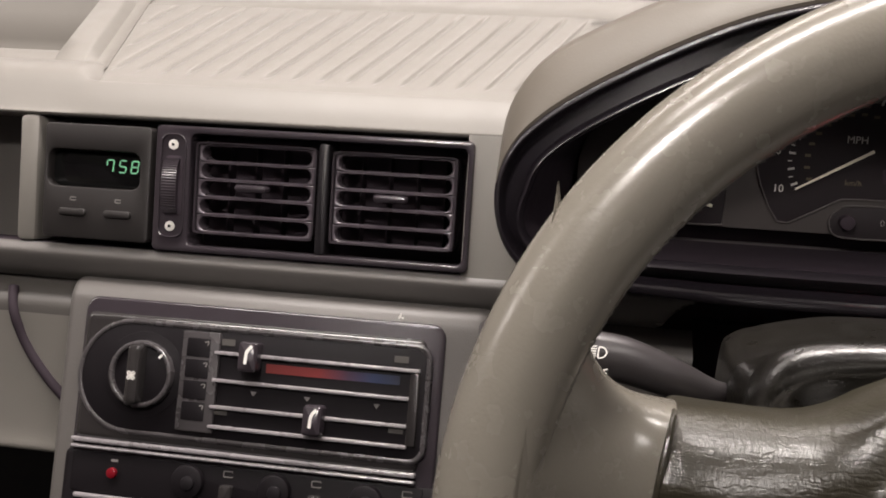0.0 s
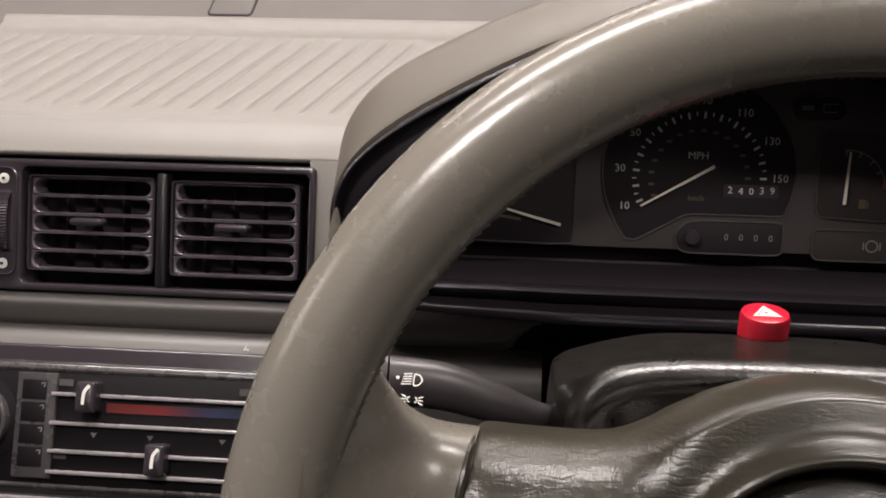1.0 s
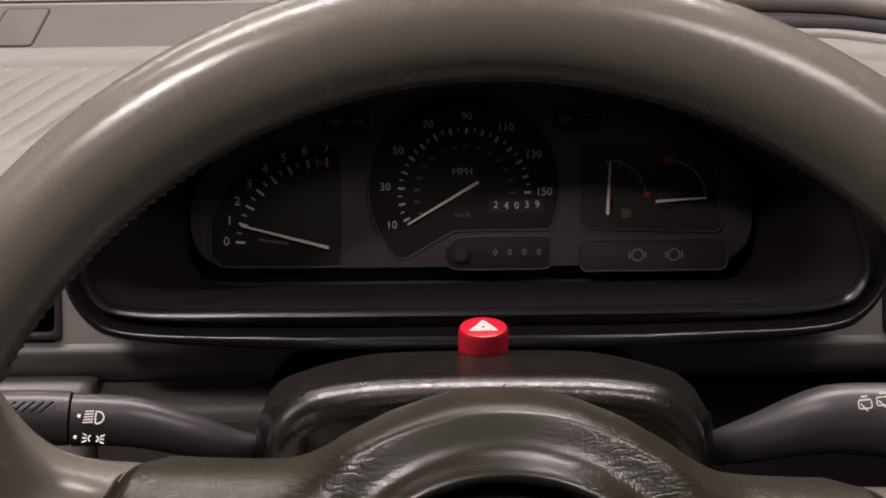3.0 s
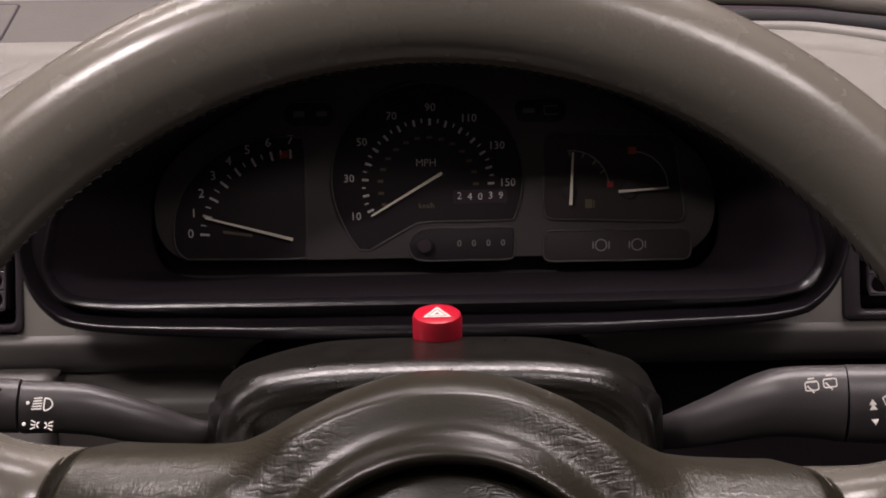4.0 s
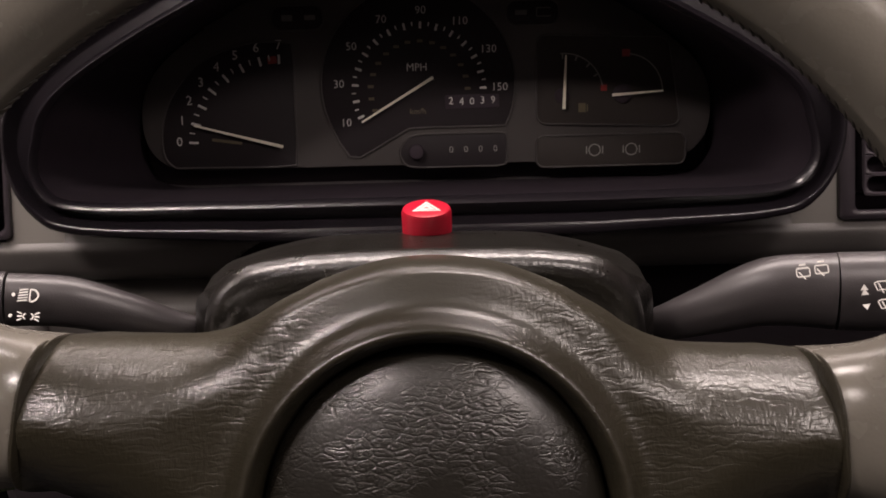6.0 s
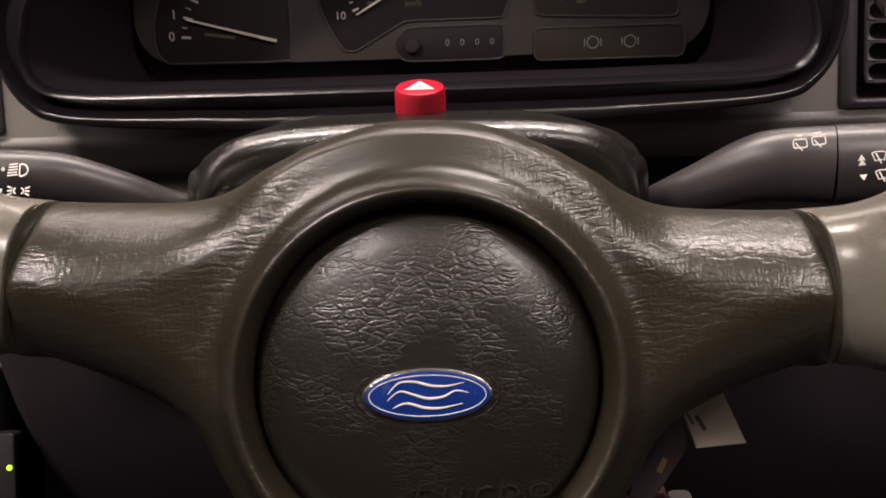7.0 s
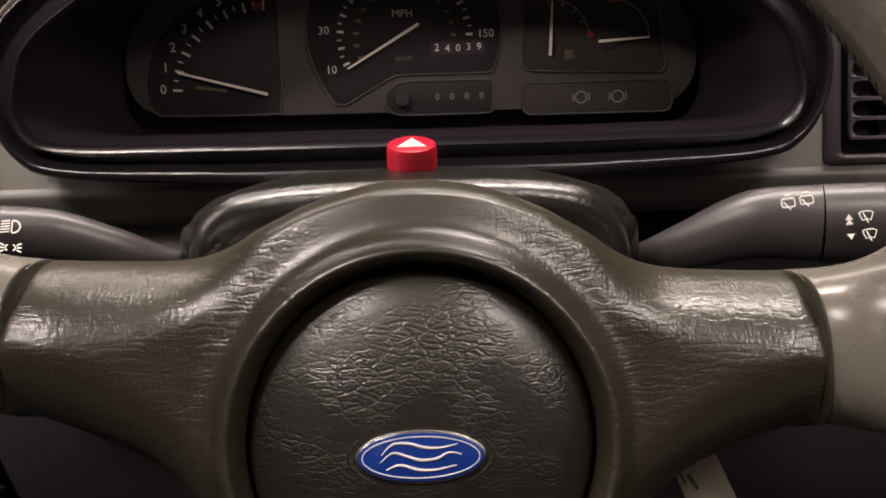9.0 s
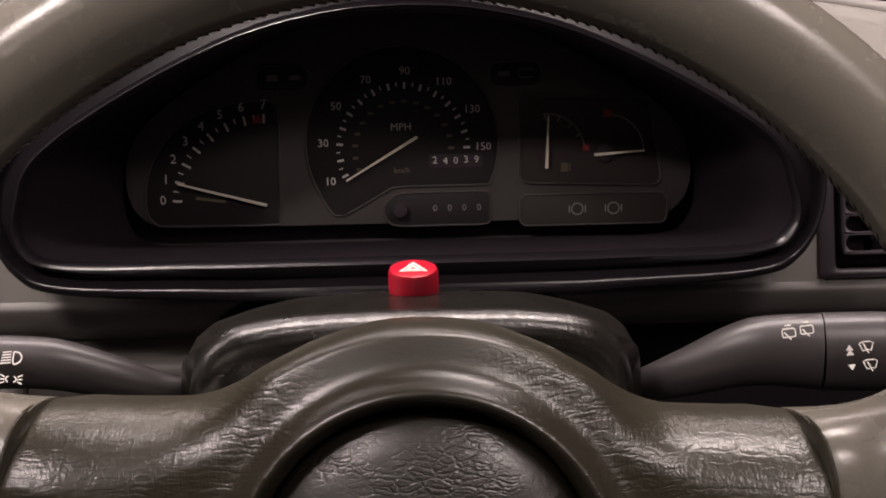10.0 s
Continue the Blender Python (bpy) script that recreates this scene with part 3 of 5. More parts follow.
# tachometer
tach_loop = smooth_line([(-0.1405, -0.0262), (-0.110, -0.0265), (-0.078, -0.0265), (-0.0735, -0.0225), (-0.0730, 0.005), (-0.0728, 0.036), (-0.0765, 0.0405), (-0.095, 0.0405), (-0.114, 0.0355),
                         (-0.130, 0.025), (-0.1415, 0.010), (-0.1465, -0.006), (-0.1460, -0.020), (-0.1405, -0.0262)], 4)[:-1]
tach = dial("tachometer", tach_loop, cluster, "black tachometer dial")
TC = (-0.0800, -0.0160)
ticks, figures = [], []
for k in range(15):
    a = radians(176 - 86 * k / 14)
    r1, r0 = 0.0525, 0.0472 if k % 2 == 0 else 0.0495
    ticks.append(bar(TC[0] + r0 * math.cos(a), TC[1] + r0 * math.sin(a) * 0.96, TC[0] + r1 * math.cos(a), TC[1] + r1 * math.sin(a) * 0.96, 0.0013 if k % 2 == 0 else 0.0006))
    if k % 2 == 0:
        figures.append(moved(lettering(str(k // 2), 0.0072), TC[0] + 0.0578 * math.cos(a), TC[1] + 0.0578 * math.sin(a) * 0.96))
for tick in ticks:
    prints("tick", [tick], INSTW, tach)
prints("figure_ring", figures, INSTW, tach)
prints("red_sector", [bar(TC[0] - 0.0062, TC[1] + 0.0472, TC[0] - 0.0012, TC[1] + 0.0478, 0.0040)], REDP, tach)
prints("unit_print", [bar(-0.1195, -0.0112, -0.1030, -0.0136, 0.0016)], material("dim_amber_print", (0.095, 0.078, 0.045), 0.6), tach)
needle(tach, TC[0], TC[1], -0.1287, -0.0030, 0.0017, hub=0.0)

# speedometer
sc, sr = (-0.0040, 0.0165), 0.0532
spd_loop = arc_pts(*sc, sr, -26, 205, 44) + [(-0.0480, -0.0150), (-0.0430, -0.0222), (-0.0375, -0.0228), (-0.0145, -0.0100), (-0.0100, -0.0075), (0.000, -0.0070), (0.036, -0.0070)]
spd = dial("speedometer", spd_loop, cluster, "black round speedometer dial with mile scale")
SC = (-0.0035, 0.0130)
ticks, figures, inner = [], [], []
for k in range(29):
    a = radians(203 - 202 * k / 28)
    big = k % 2 == 0
    r1, r0 = 0.0372, 0.0335 if big else 0.0350
    ticks.append(bar(SC[0] + r0 * math.cos(a), SC[1] + r0 * math.sin(a), SC[0] + r1 * math.cos(a), SC[1] + r1 * math.sin(a), 0.0013 if big else 0.0007))
    if k % 4 == 0:
        figures.append(moved(lettering(str(10 + 5 * k), 0.0062), SC[0] + 0.0445 * math.cos(a), SC[1] + 0.0432 * math.sin(a)))
    if k % 2 == 0:
        inner.append(bar(SC[0] + 0.0268 * math.cos(a) - 0.0016, SC[1] + 0.0268 * math.sin(a), SC[0] + 0.0268 * math.cos(a) + 0.0016, SC[1] + 0.0268 * math.sin(a), 0.0016))
for tick in ticks:
    prints("tick", [tick], INSTW, spd)
prints("figure_ring", figures, INSTW, spd)
for figure in inner:
    prints("inner_figure", [figure], bpy.data.materials["dim_amber_print"], spd)
prints("unit_print", [moved(lettering("MPH", 0.0058), -0.0045, 0.0255), ], INSTW, spd)
prints("second_unit_print", [moved(lettering("km/h", 0.0045), -0.0045, 0.0015)], bpy.data.materials["dim_amber_print"], spd)
prints("odometer_figures", [moved(lettering(c, 0.0056), 0.0140 + 0.0058 * i, 0.0062 + (0.0005 if i in (0, 3, 4) else 0)) for i, c in enumerate("24039")], INSTW, spd, 0.0013)
part("odometer_window", plate(rrect(0.030, 0.0075, 0.001, 3, 0.0256, 0.0062), 0.0, 0.0010, 0.0002), PITCH, spd, m=FRAME_C)
needle(spd, 0.0044, 0.0199, -0.0355, -0.0035, 0.0017, hub=0.0)
trip = dial("trip_counter", smooth_line([(0.0440, -0.0265), (0.0442, -0.0205), (0.0440, -0.0140), (0.0412, -0.0117), (0.0200, -0.0116), (-0.0040, -0.0118), (-0.0110, -0.0148), (-0.0148, -0.0205), (-0.0125, -0.0268), (-0.0060, -0.0291), (0.0200, -0.0292), (0.0410, -0.0291), (0.0440, -0.0265)], 4)[:-1], cluster, "black trip counter window")
prints("figure_ring", [moved(lettering("0", 0.0052), 0.0135 + 0.0082 * i, -0.0202) for i in range(4)], material("dim_white_print", (0.19, 0.182, 0.172), 0.6), trip)
part("reset_knob", disc(0.0042, 0.0, 0.006, 0.001, 24, -0.006, -0.0205), PITCH, trip, m=FRAME_C)
DIMW = bpy.data.materials["dim_white_print"]

# fuel and temperature
fuel_loop = rrect(0.0785, 0.0478, 0.005, 5, 0.1010, 0.0170)
fuel_loop = [(x if not (x > 0.115 and y > 0.02) else x - 0.35 * (y - 0.02) * (x - 0.115) / 0.025, y if x < 0.10 else y - 0.12 * max(0, x - 0.115)) for x, y in fuel_loop]
fuel = dial("fuel_and_temperature_gauge", fuel_loop, cluster, "dark grey fuel and temperature dial", FUELM)
prints("fuel_scale", [quad_strip(arc_pts(0.0765, 0.0095, 0.0215, 95, 8, 14), 0.0007)] + [bar(0.0765 + 0.0185 * math.cos(radians(a)), 0.0095 + 0.0185 * math.sin(radians(a)), 0.0765 + 0.0215 * math.cos(radians(a)), 0.0095 + 0.0215 * math.sin(radians(a)), 0.0009) for a in (92, 70, 48, 28)], DIMW, fuel)
prints("temperature_scale", [quad_strip(arc_pts(0.1105, 0.0095, 0.0205, 85, 0, 14), 0.0007)], DIMW, fuel)
prints("red_mark", [bar(0.0968, 0.0118, 0.1003, 0.0118, 0.0032), bar(0.1085, 0.0305, 0.1130, 0.0305, 0.0040)], REDP, fuel)
prints("fuel_symbol", [bar(0.0845, 0.0012, 0.0885, 0.0012, 0.0050), bar(0.0890, 0.001, 0.0898, 0.001, 0.004)], bpy.data.materials["dim_amber_print"], fuel)
part("pivot", disc(0.0042, 0.0, 0.0022, 0.0006, 24, 0.0755, 0.008), PITCH, fuel, m=FRAME_C)
part("pivot", disc(0.0052, 0.0, 0.0022, 0.0006, 24, 0.1090, 0.0085), PITCH, fuel, m=FRAME_C)
needle(fuel, 0.0762, 0.0008, 0.0775, 0.0300, 0.0017)
needle(fuel, 0.1030, 0.0078, 0.1310, 0.0095, 0.0016)
warn = dial("warning_lamp_strip", rrect(0.0825, 0.0165, 0.004, 5, 0.1026, -0.0226), cluster, "dark grey warning lamp strip", FUELM)
prints("symbol_print", [quad_strip(arc_pts(x, -0.0224, 0.0032, 0, 360, 16), 0.0007) for x in (0.0935, 0.1140)] + [bar(x - s * 0.0045, -0.0245, x - s * 0.0045, -0.0203, 0.0007) for x in (0.0935, 0.1140) for s in (1, -1)], DIMW, warn)
pill = dial("warning_lamp_pill", rrect(0.0275, 0.0125, 0.005, 5, -0.0690, 0.0538), cluster, "small black warning lamp window")
prints("symbol_print", [bar(-0.0775, 0.0538, -0.0715, 0.0538, 0.0034), bar(-0.0650, 0.0538, -0.0590, 0.0538, 0.0026)], material("faint_print", (0.10, 0.095, 0.09), 0.6), pill)
pill = dial("warning_lamp_pill", rrect(0.0280, 0.0125, 0.005, 5, 0.0596, 0.0536), cluster, "small black warning lamp window")
prints("symbol_print", [bar(0.0500, 0.0536, 0.0565, 0.0536, 0.0026), quad_strip(rrect(0.0075, 0.0045, 0.0005, 2, 0.0655, 0.0536), 0.0007)], bpy.data.materials["faint_print"], pill)

# ---- steering wheel ----
wheel = thing("steering_wheel", FRAME_W, "two-spoke steering wheel with worn grey rim and creased dark leather hub", "steering wheel")
R_RIM, R_TUBE = 0.1672, 0.0157
bm = bmesh.new()
loops = []
NR = 160
for i in range(NR):
    a = 2 * math.pi * i / NR
    loops.append([((R_RIM + R_TUBE * math.cos(t)) * math.cos(a), (R_RIM + R_TUBE * math.cos(t)) * math.sin(a), R_TUBE * 1.05 * math.sin(t)) for t in [2 * math.pi * k / 32 for k in range(32)]])
loft(bm, loops + [loops[0]])
bmesh.ops.remove_doubles(bm, verts=bm.verts, dist=1e-6)
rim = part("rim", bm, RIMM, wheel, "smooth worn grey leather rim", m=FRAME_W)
# shade put into the colour: inner rear faces darker, and duller against the button's reflection
rim.data.materials.append(material("shaded_rim_leather", (0.095, 0.087, 0.074), 0.65, grain=0.15, grain_scale=800, spec=0.15))
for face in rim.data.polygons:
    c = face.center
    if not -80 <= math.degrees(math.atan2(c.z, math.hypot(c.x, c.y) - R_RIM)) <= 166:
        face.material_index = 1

HUB = FRAME_W @ Matrix.Translation((0.0030, -0.0135, -0.0290))


def longer(x):
    """How much further out each spoke's seam lies than the drawn half."""
    return 0.0052 if x < 0 else 0.0010


def hub_outline():
    """Outline of the hub cover with its two spokes, counterclockwise from the right spoke's lower corner."""
    right = [(0.1178, 0.0085), (0.1172, 0.0145), (0.1160, 0.022), (0.1147, 0.034), (0.1134, 0.0450), (0.1122, 0.0508), (0.100, 0.0512), (0.082, 0.0515), (0.070, 0.0532), (0.060, 0.0574), (0.052, 0.0625),
             (0.044, 0.0668), (0.036, 0.0708), (0.018, 0.0768), (0.0, 0.0785)]
    left = [(-x, y) for x, y in right[-2::-1]]
    low = [(0.1165, 0.0052), (0.102, -0.0005), (0.0915, -0.0062), (0.0810, -0.0132), (0.0720, -0.0225), (0.0652, -0.036), (0.0560, -0.050), (0.0430, -0.060), (0.025, -0.067), (0.0, -0.0695)]
    below = [(-x, y) for x, y in low] + low[-2::-1] + [right[0]]
    line = smooth_line(right + left + below, 5)[:-1]
    return [(x + math.copysign(longer(x) * min(max((abs(x) - 0.085) / 0.026, 0), 1), x), y) for x, y in line]


OUT = hub_outline()
bm = bmesh.new()
NL = 44
P2 = np.array(OUT)


def edge_distance(x, y, ends):
    """Distance to the outline's two seam ends, or to all the rest of it."""
    a, b = P2, np.roll(P2, -1, 0)
    d = b - a
    end = np.minimum(abs(a[:, 0]), abs(b[:, 0])) > np.where(a[:, 0] < 0, 0.1114 + longer(-1), 0.1114 + longer(1))
    keep = end if ends else ~end
    t = np.clip(((x - a[:, 0]) * d[:, 0] + (y - a[:, 1]) * d[:, 1]) / np.maximum((d ** 2).sum(1), 1e-12), 0, 1)
    return float(np.min(np.hypot(a[:, 0] + t * d[:, 0] - x, a[:, 1] + t * d[:, 1] - y)[keep]))


def hub_height(x, y, r):
    d, e = edge_distance(x, y, False), edge_distance(x, y, True)
    wide = 0.0215 + 0.0085 * min(max((abs(x) - 0.066) / 0.03, 0), 1)
    roll = 0.034 * (1 - math.sqrt(max(0.0, 1 - (1 - min(d / wide, 1)) ** 2.0)))
    steep = 0.030 * (1 - math.sqrt(max(0.0, 1 - (1 - min(d / 0.0065, 1)) ** 2))) + 0.004 * (1 - min(d / 0.020, 1)) ** 1.5
    k = min(max((0.074 - abs(x)) / 0.030, 0), 1) * (y > 0)
    roll += (steep - roll) * k * k * (3 - 2 * k)
    roll += 0.004 * (1 - math.sqrt(max(0.0, 1 - (1 - min(e / 0.004, 1)) ** 2)))
    crest = 0.0075 * math.exp(-((r - 0.0556) / (0.0024 if r < 0.0556 else 0.0050)) ** 2) - 0.0015 * max(0.0, (0.0540 - r) / 0.0018)
    f = min(max((abs(x) - 0.060) / 0.052, 0), 1)
    return 0.0105 * f * f * (3 - 2 * f) - roll + crest


rows = []
for x, y in OUT:
    a, rr = math.atan2(y, x), math.hypot(x, y)
    line = [(0.0515 * math.cos(a), 0.0515 * math.sin(a), -0.014), (0.0518 * math.cos(a), 0.0518 * math.sin(a), -0.006)]
    r_in = min(0.0630, rr - 0.004)
    for k in range(16):
        r = 0.0522 + (r_in - 0.0522) * k / 16
        px, py = r * math.cos(a), r * math.sin(a)
        line.append((px, py, hub_height(px, py, r)))
    for k in range(NL + 1):
        s = k / NL
        s = 1 - (1 - s) ** 1.5
        r = r_in + (rr - r_in) * s
        px, py = r * math.cos(a), r * math.sin(a)
        line.append((px, py, hub_height(px, py, r)))
    line.append((rr * math.cos(a) * 0.985, rr * math.sin(a) * 0.985, -0.052))
    rows.append(line)
cols = list(zip(*rows))
loft(bm, [list(c) for c in cols])
TURN = Matrix.Rotation(radians(-2.5), 4, "Z")
part("hub_cover", bm, HUBM, wheel, "creased dark brown leather spoke cover", m=HUB @ TURN, sharp=60)
bm = bmesh.new()
prof = [(0.0511, -0.014), (0.0511, -0.0070), (0.0509, -0.0050), (0.0503, -0.0033), (0.0493, -0.0018), (0.0479, -0.0006), (0.0461, 0.0006), (0.0438, 0.0018), (0.040, 0.0033), (0.030, 0.0053), (0.018, 0.0067), (0.006, 0.0072)]
loft(bm, [[(r * math.cos(t), r * math.sin(t), z) for t in [2 * math.pi * k / 72 for k in range(72)]] for r, z in prof], False, True)
part("horn_pad", bm, PADM, wheel, "round creased leather horn pad", m=HUB)
BADGE = HUB @ Matrix.Translation((0, -0.0024, 0.0066))
ell = lambda a, b, n=48: [(a * math.cos(2 * math.pi * k / n), b * math.sin(2 * math.pi * k / n)) for k in range(n)]
badge = part("badge", plate(ell(0.0188, 0.0078), -0.001, 0.0014, 0.0008), CHROME, wheel, "oval blue badge with silver edge", m=BADGE)
part("badge_field", plate(ell(0.0178, 0.0069), 0.0, 0.0017, 0.0002), BADGEM, badge, "blue enamel field", m=BADGE)
SILVER = material("silver_paint", (0.62, 0.63, 0.66), 0.35, vary=0.05)
swash = smooth_line([(-0.0112, 0.0008, 0.0019), (-0.0080, 0.0038, 0.0019), (-0.0035, 0.0040, 0.0019), (0.0010, 0.0028, 0.0019), (0.0055, 0.0026, 0.0019), (0.0105, 0.0036, 0.0019)], 5)
wave = smooth_line([(-0.0115, -0.0012, 0.0019), (-0.0080, 0.0014, 0.0019), (-0.0040, 0.0004, 0.0019), (0.0000, -0.0008, 0.0019), (0.0045, -0.0004, 0.0019), (0.0080, 0.0012, 0.0019), (0.0116, 0.0006, 0.0019)], 5)
under_line = smooth_line([(-0.0100, -0.0034, 0.0019), (-0.0060, -0.0020, 0.0019), (-0.0010, -0.0034, 0.0019), (0.0040, -0.0036, 0.0019), (0.0100, -0.0024, 0.0019)], 5)
part("badge_device", merged(*[tube(q, [0.00042 * math.sin(math.pi * (0.08 + 0.84 * k / (len(q) - 1))) for k in range(len(q))], 8) for q in (swash, wave, under_line)]), SILVER, badge, "silver flowing lines", m=BADGE)
part("badge_line", ring(ell(0.0168, 0.0060), ell(0.0165, 0.0057), 0.0012, 0.0020, 0.0001), SILVER, badge, "thin silver line", m=BADGE)
lip = lambda a, z: [(x, y, z) for x, y in ell(0.0188 + a, 0.0078 + a)]
bm = bmesh.new()
loft(bm, [lip(0.0034, -0.0035), lip(0.0030, -0.0008), lip(0.0018, 0.0002), lip(0.0006, 0.0), lip(0.0001, -0.0020)])
part("badge_lip", bm, PADM, wheel, "raised leather lip round the badge", m=BADGE)
PRESSED = material("pressed_leather", (0.016, 0.0135, 0.0105), 0.32, spec=0.8)
for k, (ch, x) in enumerate((("t", 0.0), ("u", 0.0082), ("r", 0.0178), ("b", 0.0250), ("o", 0.0342))):
    tb = lettering(ch, 0.0150, "LEFT", bold=-0.0003, deep=0.0007)
    r = math.hypot(-0.002 + x, 0.031)
    tb.transform(Matrix.Translation((-0.0058 + x * 0.97, -0.0312, 0.0053 - max(0.0, r - 0.031) * 0.21)) @ Matrix.Diagonal((1.10, 0.64, 1, 1)) @ Matrix(((1, 0.15, 0, 0), (0, 1, 0, 0), (0, 0, 1, 0), (0, 0, 0, 1))))
    part("embossed_letter", tb, PRESSED, wheel, "letter pressed into the leather", m=HUB, smooth=False)

bm = bmesh.new()
back_out = [(x * (1.0 if abs(x) < 0.09 else 0.95), (y * 0.86 if y > 0.02 else y * 1.05 - 0.006)) for x, y in OUT]
loft(bm, [[(x * 0.95, y * 0.96, -0.046) for x, y in back_out], [(x, y, -0.050) for x, y in back_out], [(x, y, -0.058) for x, y in back_out], [(x * 0.8, y * 0.8, -0.075) for x, y in back_out]], True, True)
part("rear_cover", bm, RIMM, wheel, "grey plastic rear cover", m=HUB @ TURN)
stitch = []
for k in range(132):
    a = radians(8 + 164 * k / 131)
    t0 = radians(192)
    rr, zz = R_RIM + (R_TUBE + 0.0002) * math.cos(t0), 1.05 * (R_TUBE + 0.0002) * math.sin(t0)
    da = 0.0012
    stitch.append(tube([((rr - 0.0002) * math.cos(a - da / rr), (rr - 0.0002) * math.sin(a - da / rr), zz), ((rr + 0.0002) * math.cos(a + da / rr), (rr + 0.0002) * math.sin(a + da / rr), zz + 0.0022)], [0.00040, 0.00036], 6))
st = part("stitching", merged(*stitch), material("dark_thread", (0.03, 0.027, 0.024), 0.7), wheel, "dark lacing along the inner rim", m=FRAME_W)
tagged(st, kind="stuff")

for side in (-1, 1):
    # grey spoke end, from the seam of the hub cover out to the rim
    loops = []
    for k in range(17):
        s = k / 16
        cx = side * (0.1135 + longer(side) + (0.1600 - 0.1135 - longer(side)) * s)
        low, high = 0.0232 + 0.004 * s + 0.026 * s ** 5, 0.0232 + 0.003 * s + 0.060 * s ** 4
        cy = 0.0285 + 0.002 * s ** 2
        cz = -0.0185 + 0.0470 * s ** 1.8
        dd = 0.0272 - 0.0122 * s
        loop = []
        for t in [2 * math.pi * q / 36 for q in range(36)]:
            c, sn = math.cos(t), math.sin(t)
            px = cx - side * 0.0032 * (1 - s) * sn
            loop.append((px, cy + (high if sn > 0 else low) * math.copysign(abs(sn) ** 0.8, sn), cz + dd * math.copysign(abs(c) ** 0.8, c)))
        loops.append(loop)
    band = []
    for x, d in ((0.1164, -0.0040), (0.1168, -0.0010), (0.1175, 0.0000), (0.1184, -0.0002), (0.1189, -0.0012), (0.1191, -0.0040)):
        ring_pts = [(math.cos(t), math.sin(t)) for t in [2 * math.pi * q / 36 for q in range(36)]]
        band.append([(side * (x + longer(side) - 0.0034 - 0.0032 * sn), 0.0282 + (0.0232 + d) * math.copysign(abs(sn) ** 0.7, sn), -0.0185 + (0.0280 + d) * math.copysign(abs(c) ** 0.7, c)) for c, sn in ring_pts])
    bm = bmesh.new()
    loft(bm, band, True, True)
    part("seam_band", bm, HUBM, wheel, "stitched leather band at the spoke's end", m=HUB @ TURN)
    bm = bmesh.new()
    loft(bm, loops, True, True)
    part("spoke_end", bm, RIMM, wheel, "smooth grey spoke end", m=HUB @ TURN)

# ---- steering column ----
column = thing("steering_column", Matrix.Translation((0, 0.40, 0.62)), "black grained steering column shroud with a red hazard button", "steering column")


def arch(keys, y, dy=0.0):
    """A closed loop from half an arch of (x, z) keys, crown first; y may slope with height."""
    half = smooth_line(keys, 6)
    crown = half[0][1]
    pts = half + [(-x, z) for x, z in half[::-1][:-1]]
    return [(x, y + dy * (crown - z), z) for x, z in pts]


def flat_keys(w, top, low=0.60):
    return [(0.0, top), (w * 0.45, top - 0.0008), (w * 0.66, top - 0.0036), (w * 0.83, top - 0.0078), (w * 0.95, top - 0.0122), (w, top - 0.021), (w, top - 0.060), (w * 0.9, low), (0.0, low - 0.01)]


def round_keys(w, top, low=0.60):
    return [(0.0, top), (w * 0.37, top - 0.0005), (w * 0.62, top - 0.0022), (w * 0.80, top - 0.0060), (w * 0.915, top - 0.0145), (w * 0.97, top - 0.0300), (w, top - 0.060), (w * 0.9, low), (0.0, low - 0.01)]


bm = bmesh.new()
loft(bm, [arch(flat_keys(0.074, 0.6700), 0.46), arch(flat_keys(0.083, 0.6950), 0.416), arch(flat_keys(0.0858, 0.7036), 0.398), arch(flat_keys(0.0864, 0.7048), 0.387), arch(flat_keys(0.0862, 0.7048), 0.375),
          arch(flat_keys(0.0858, 0.7054), 0.365), arch(flat_keys(0.0850, 0.7078), 0.358), arch(round_keys(0.0832, 0.7113), 0.3530), arch(round_keys(0.0826, 0.7130), 0.3490), arch(round_keys(0.0820, 0.7140), 0.3450), arch(round_keys(0.0810, 0.7138), 0.3418),
          arch(round_keys(0.0797, 0.7126), 0.3390), arch(round_keys(0.0781, 0.7104), 0.3371), arch(round_keys(0.0766, 0.7077), 0.3367), arch(round_keys(0.0752, 0.7051), 0.3378), arch(round_keys(0.0738, 0.7024), 0.3384), arch(round_keys(0.0708, 0.6975), 0.3362), arch(round_keys(0.0640, 0.6880), 0.3308), arch(round_keys(0.0500, 0.6680), 0.3220)], True, True)
part("shroud", bm, SHROUDM, column)
HAZ = Matrix.Translation((0.0012, 0.400, 0.7000)) @ Matrix.Rotation(radians(6), 4, "X")
bm = disc(0.0101, 0.0, 0.0140, 0.0022, 40)
button = part("hazard_button", bm, REDM, column, "round translucent red hazard button", m=HAZ)
tri = bmesh.new()
for r_out, r_in in ((0.0068, 0.0047), (0.0040, 0.0013)):
    loft(tri, [at_depth([(r * math.cos(radians(90 + 120 * k)), r * math.sin(radians(90 + 120 * k)) - 0.0014) for k in range(3)], 0.01415) for r in (r_out, r_in)])
part("triangle_print", tri, WHITE, button, m=HAZ, smooth=False)


# ---- stalks ----
def stalk(name, pts, radii, cut, label, flat):
    th = thing(name, Matrix.Translation(pts[0]), label, "control stalk")
    k = cut
    part("arm", tube(smooth_line(pts[: k + 1], 5), [radii_at(radii[: k + 1], i, 5) for i in range((k) * 5 + 1)], 24, True, flat), STALKM, th)
    part("grip", tube(pts[k + 1:], radii[k + 1:], 24, True, flat), STALKM, th, "turning end of the stalk")
    return th


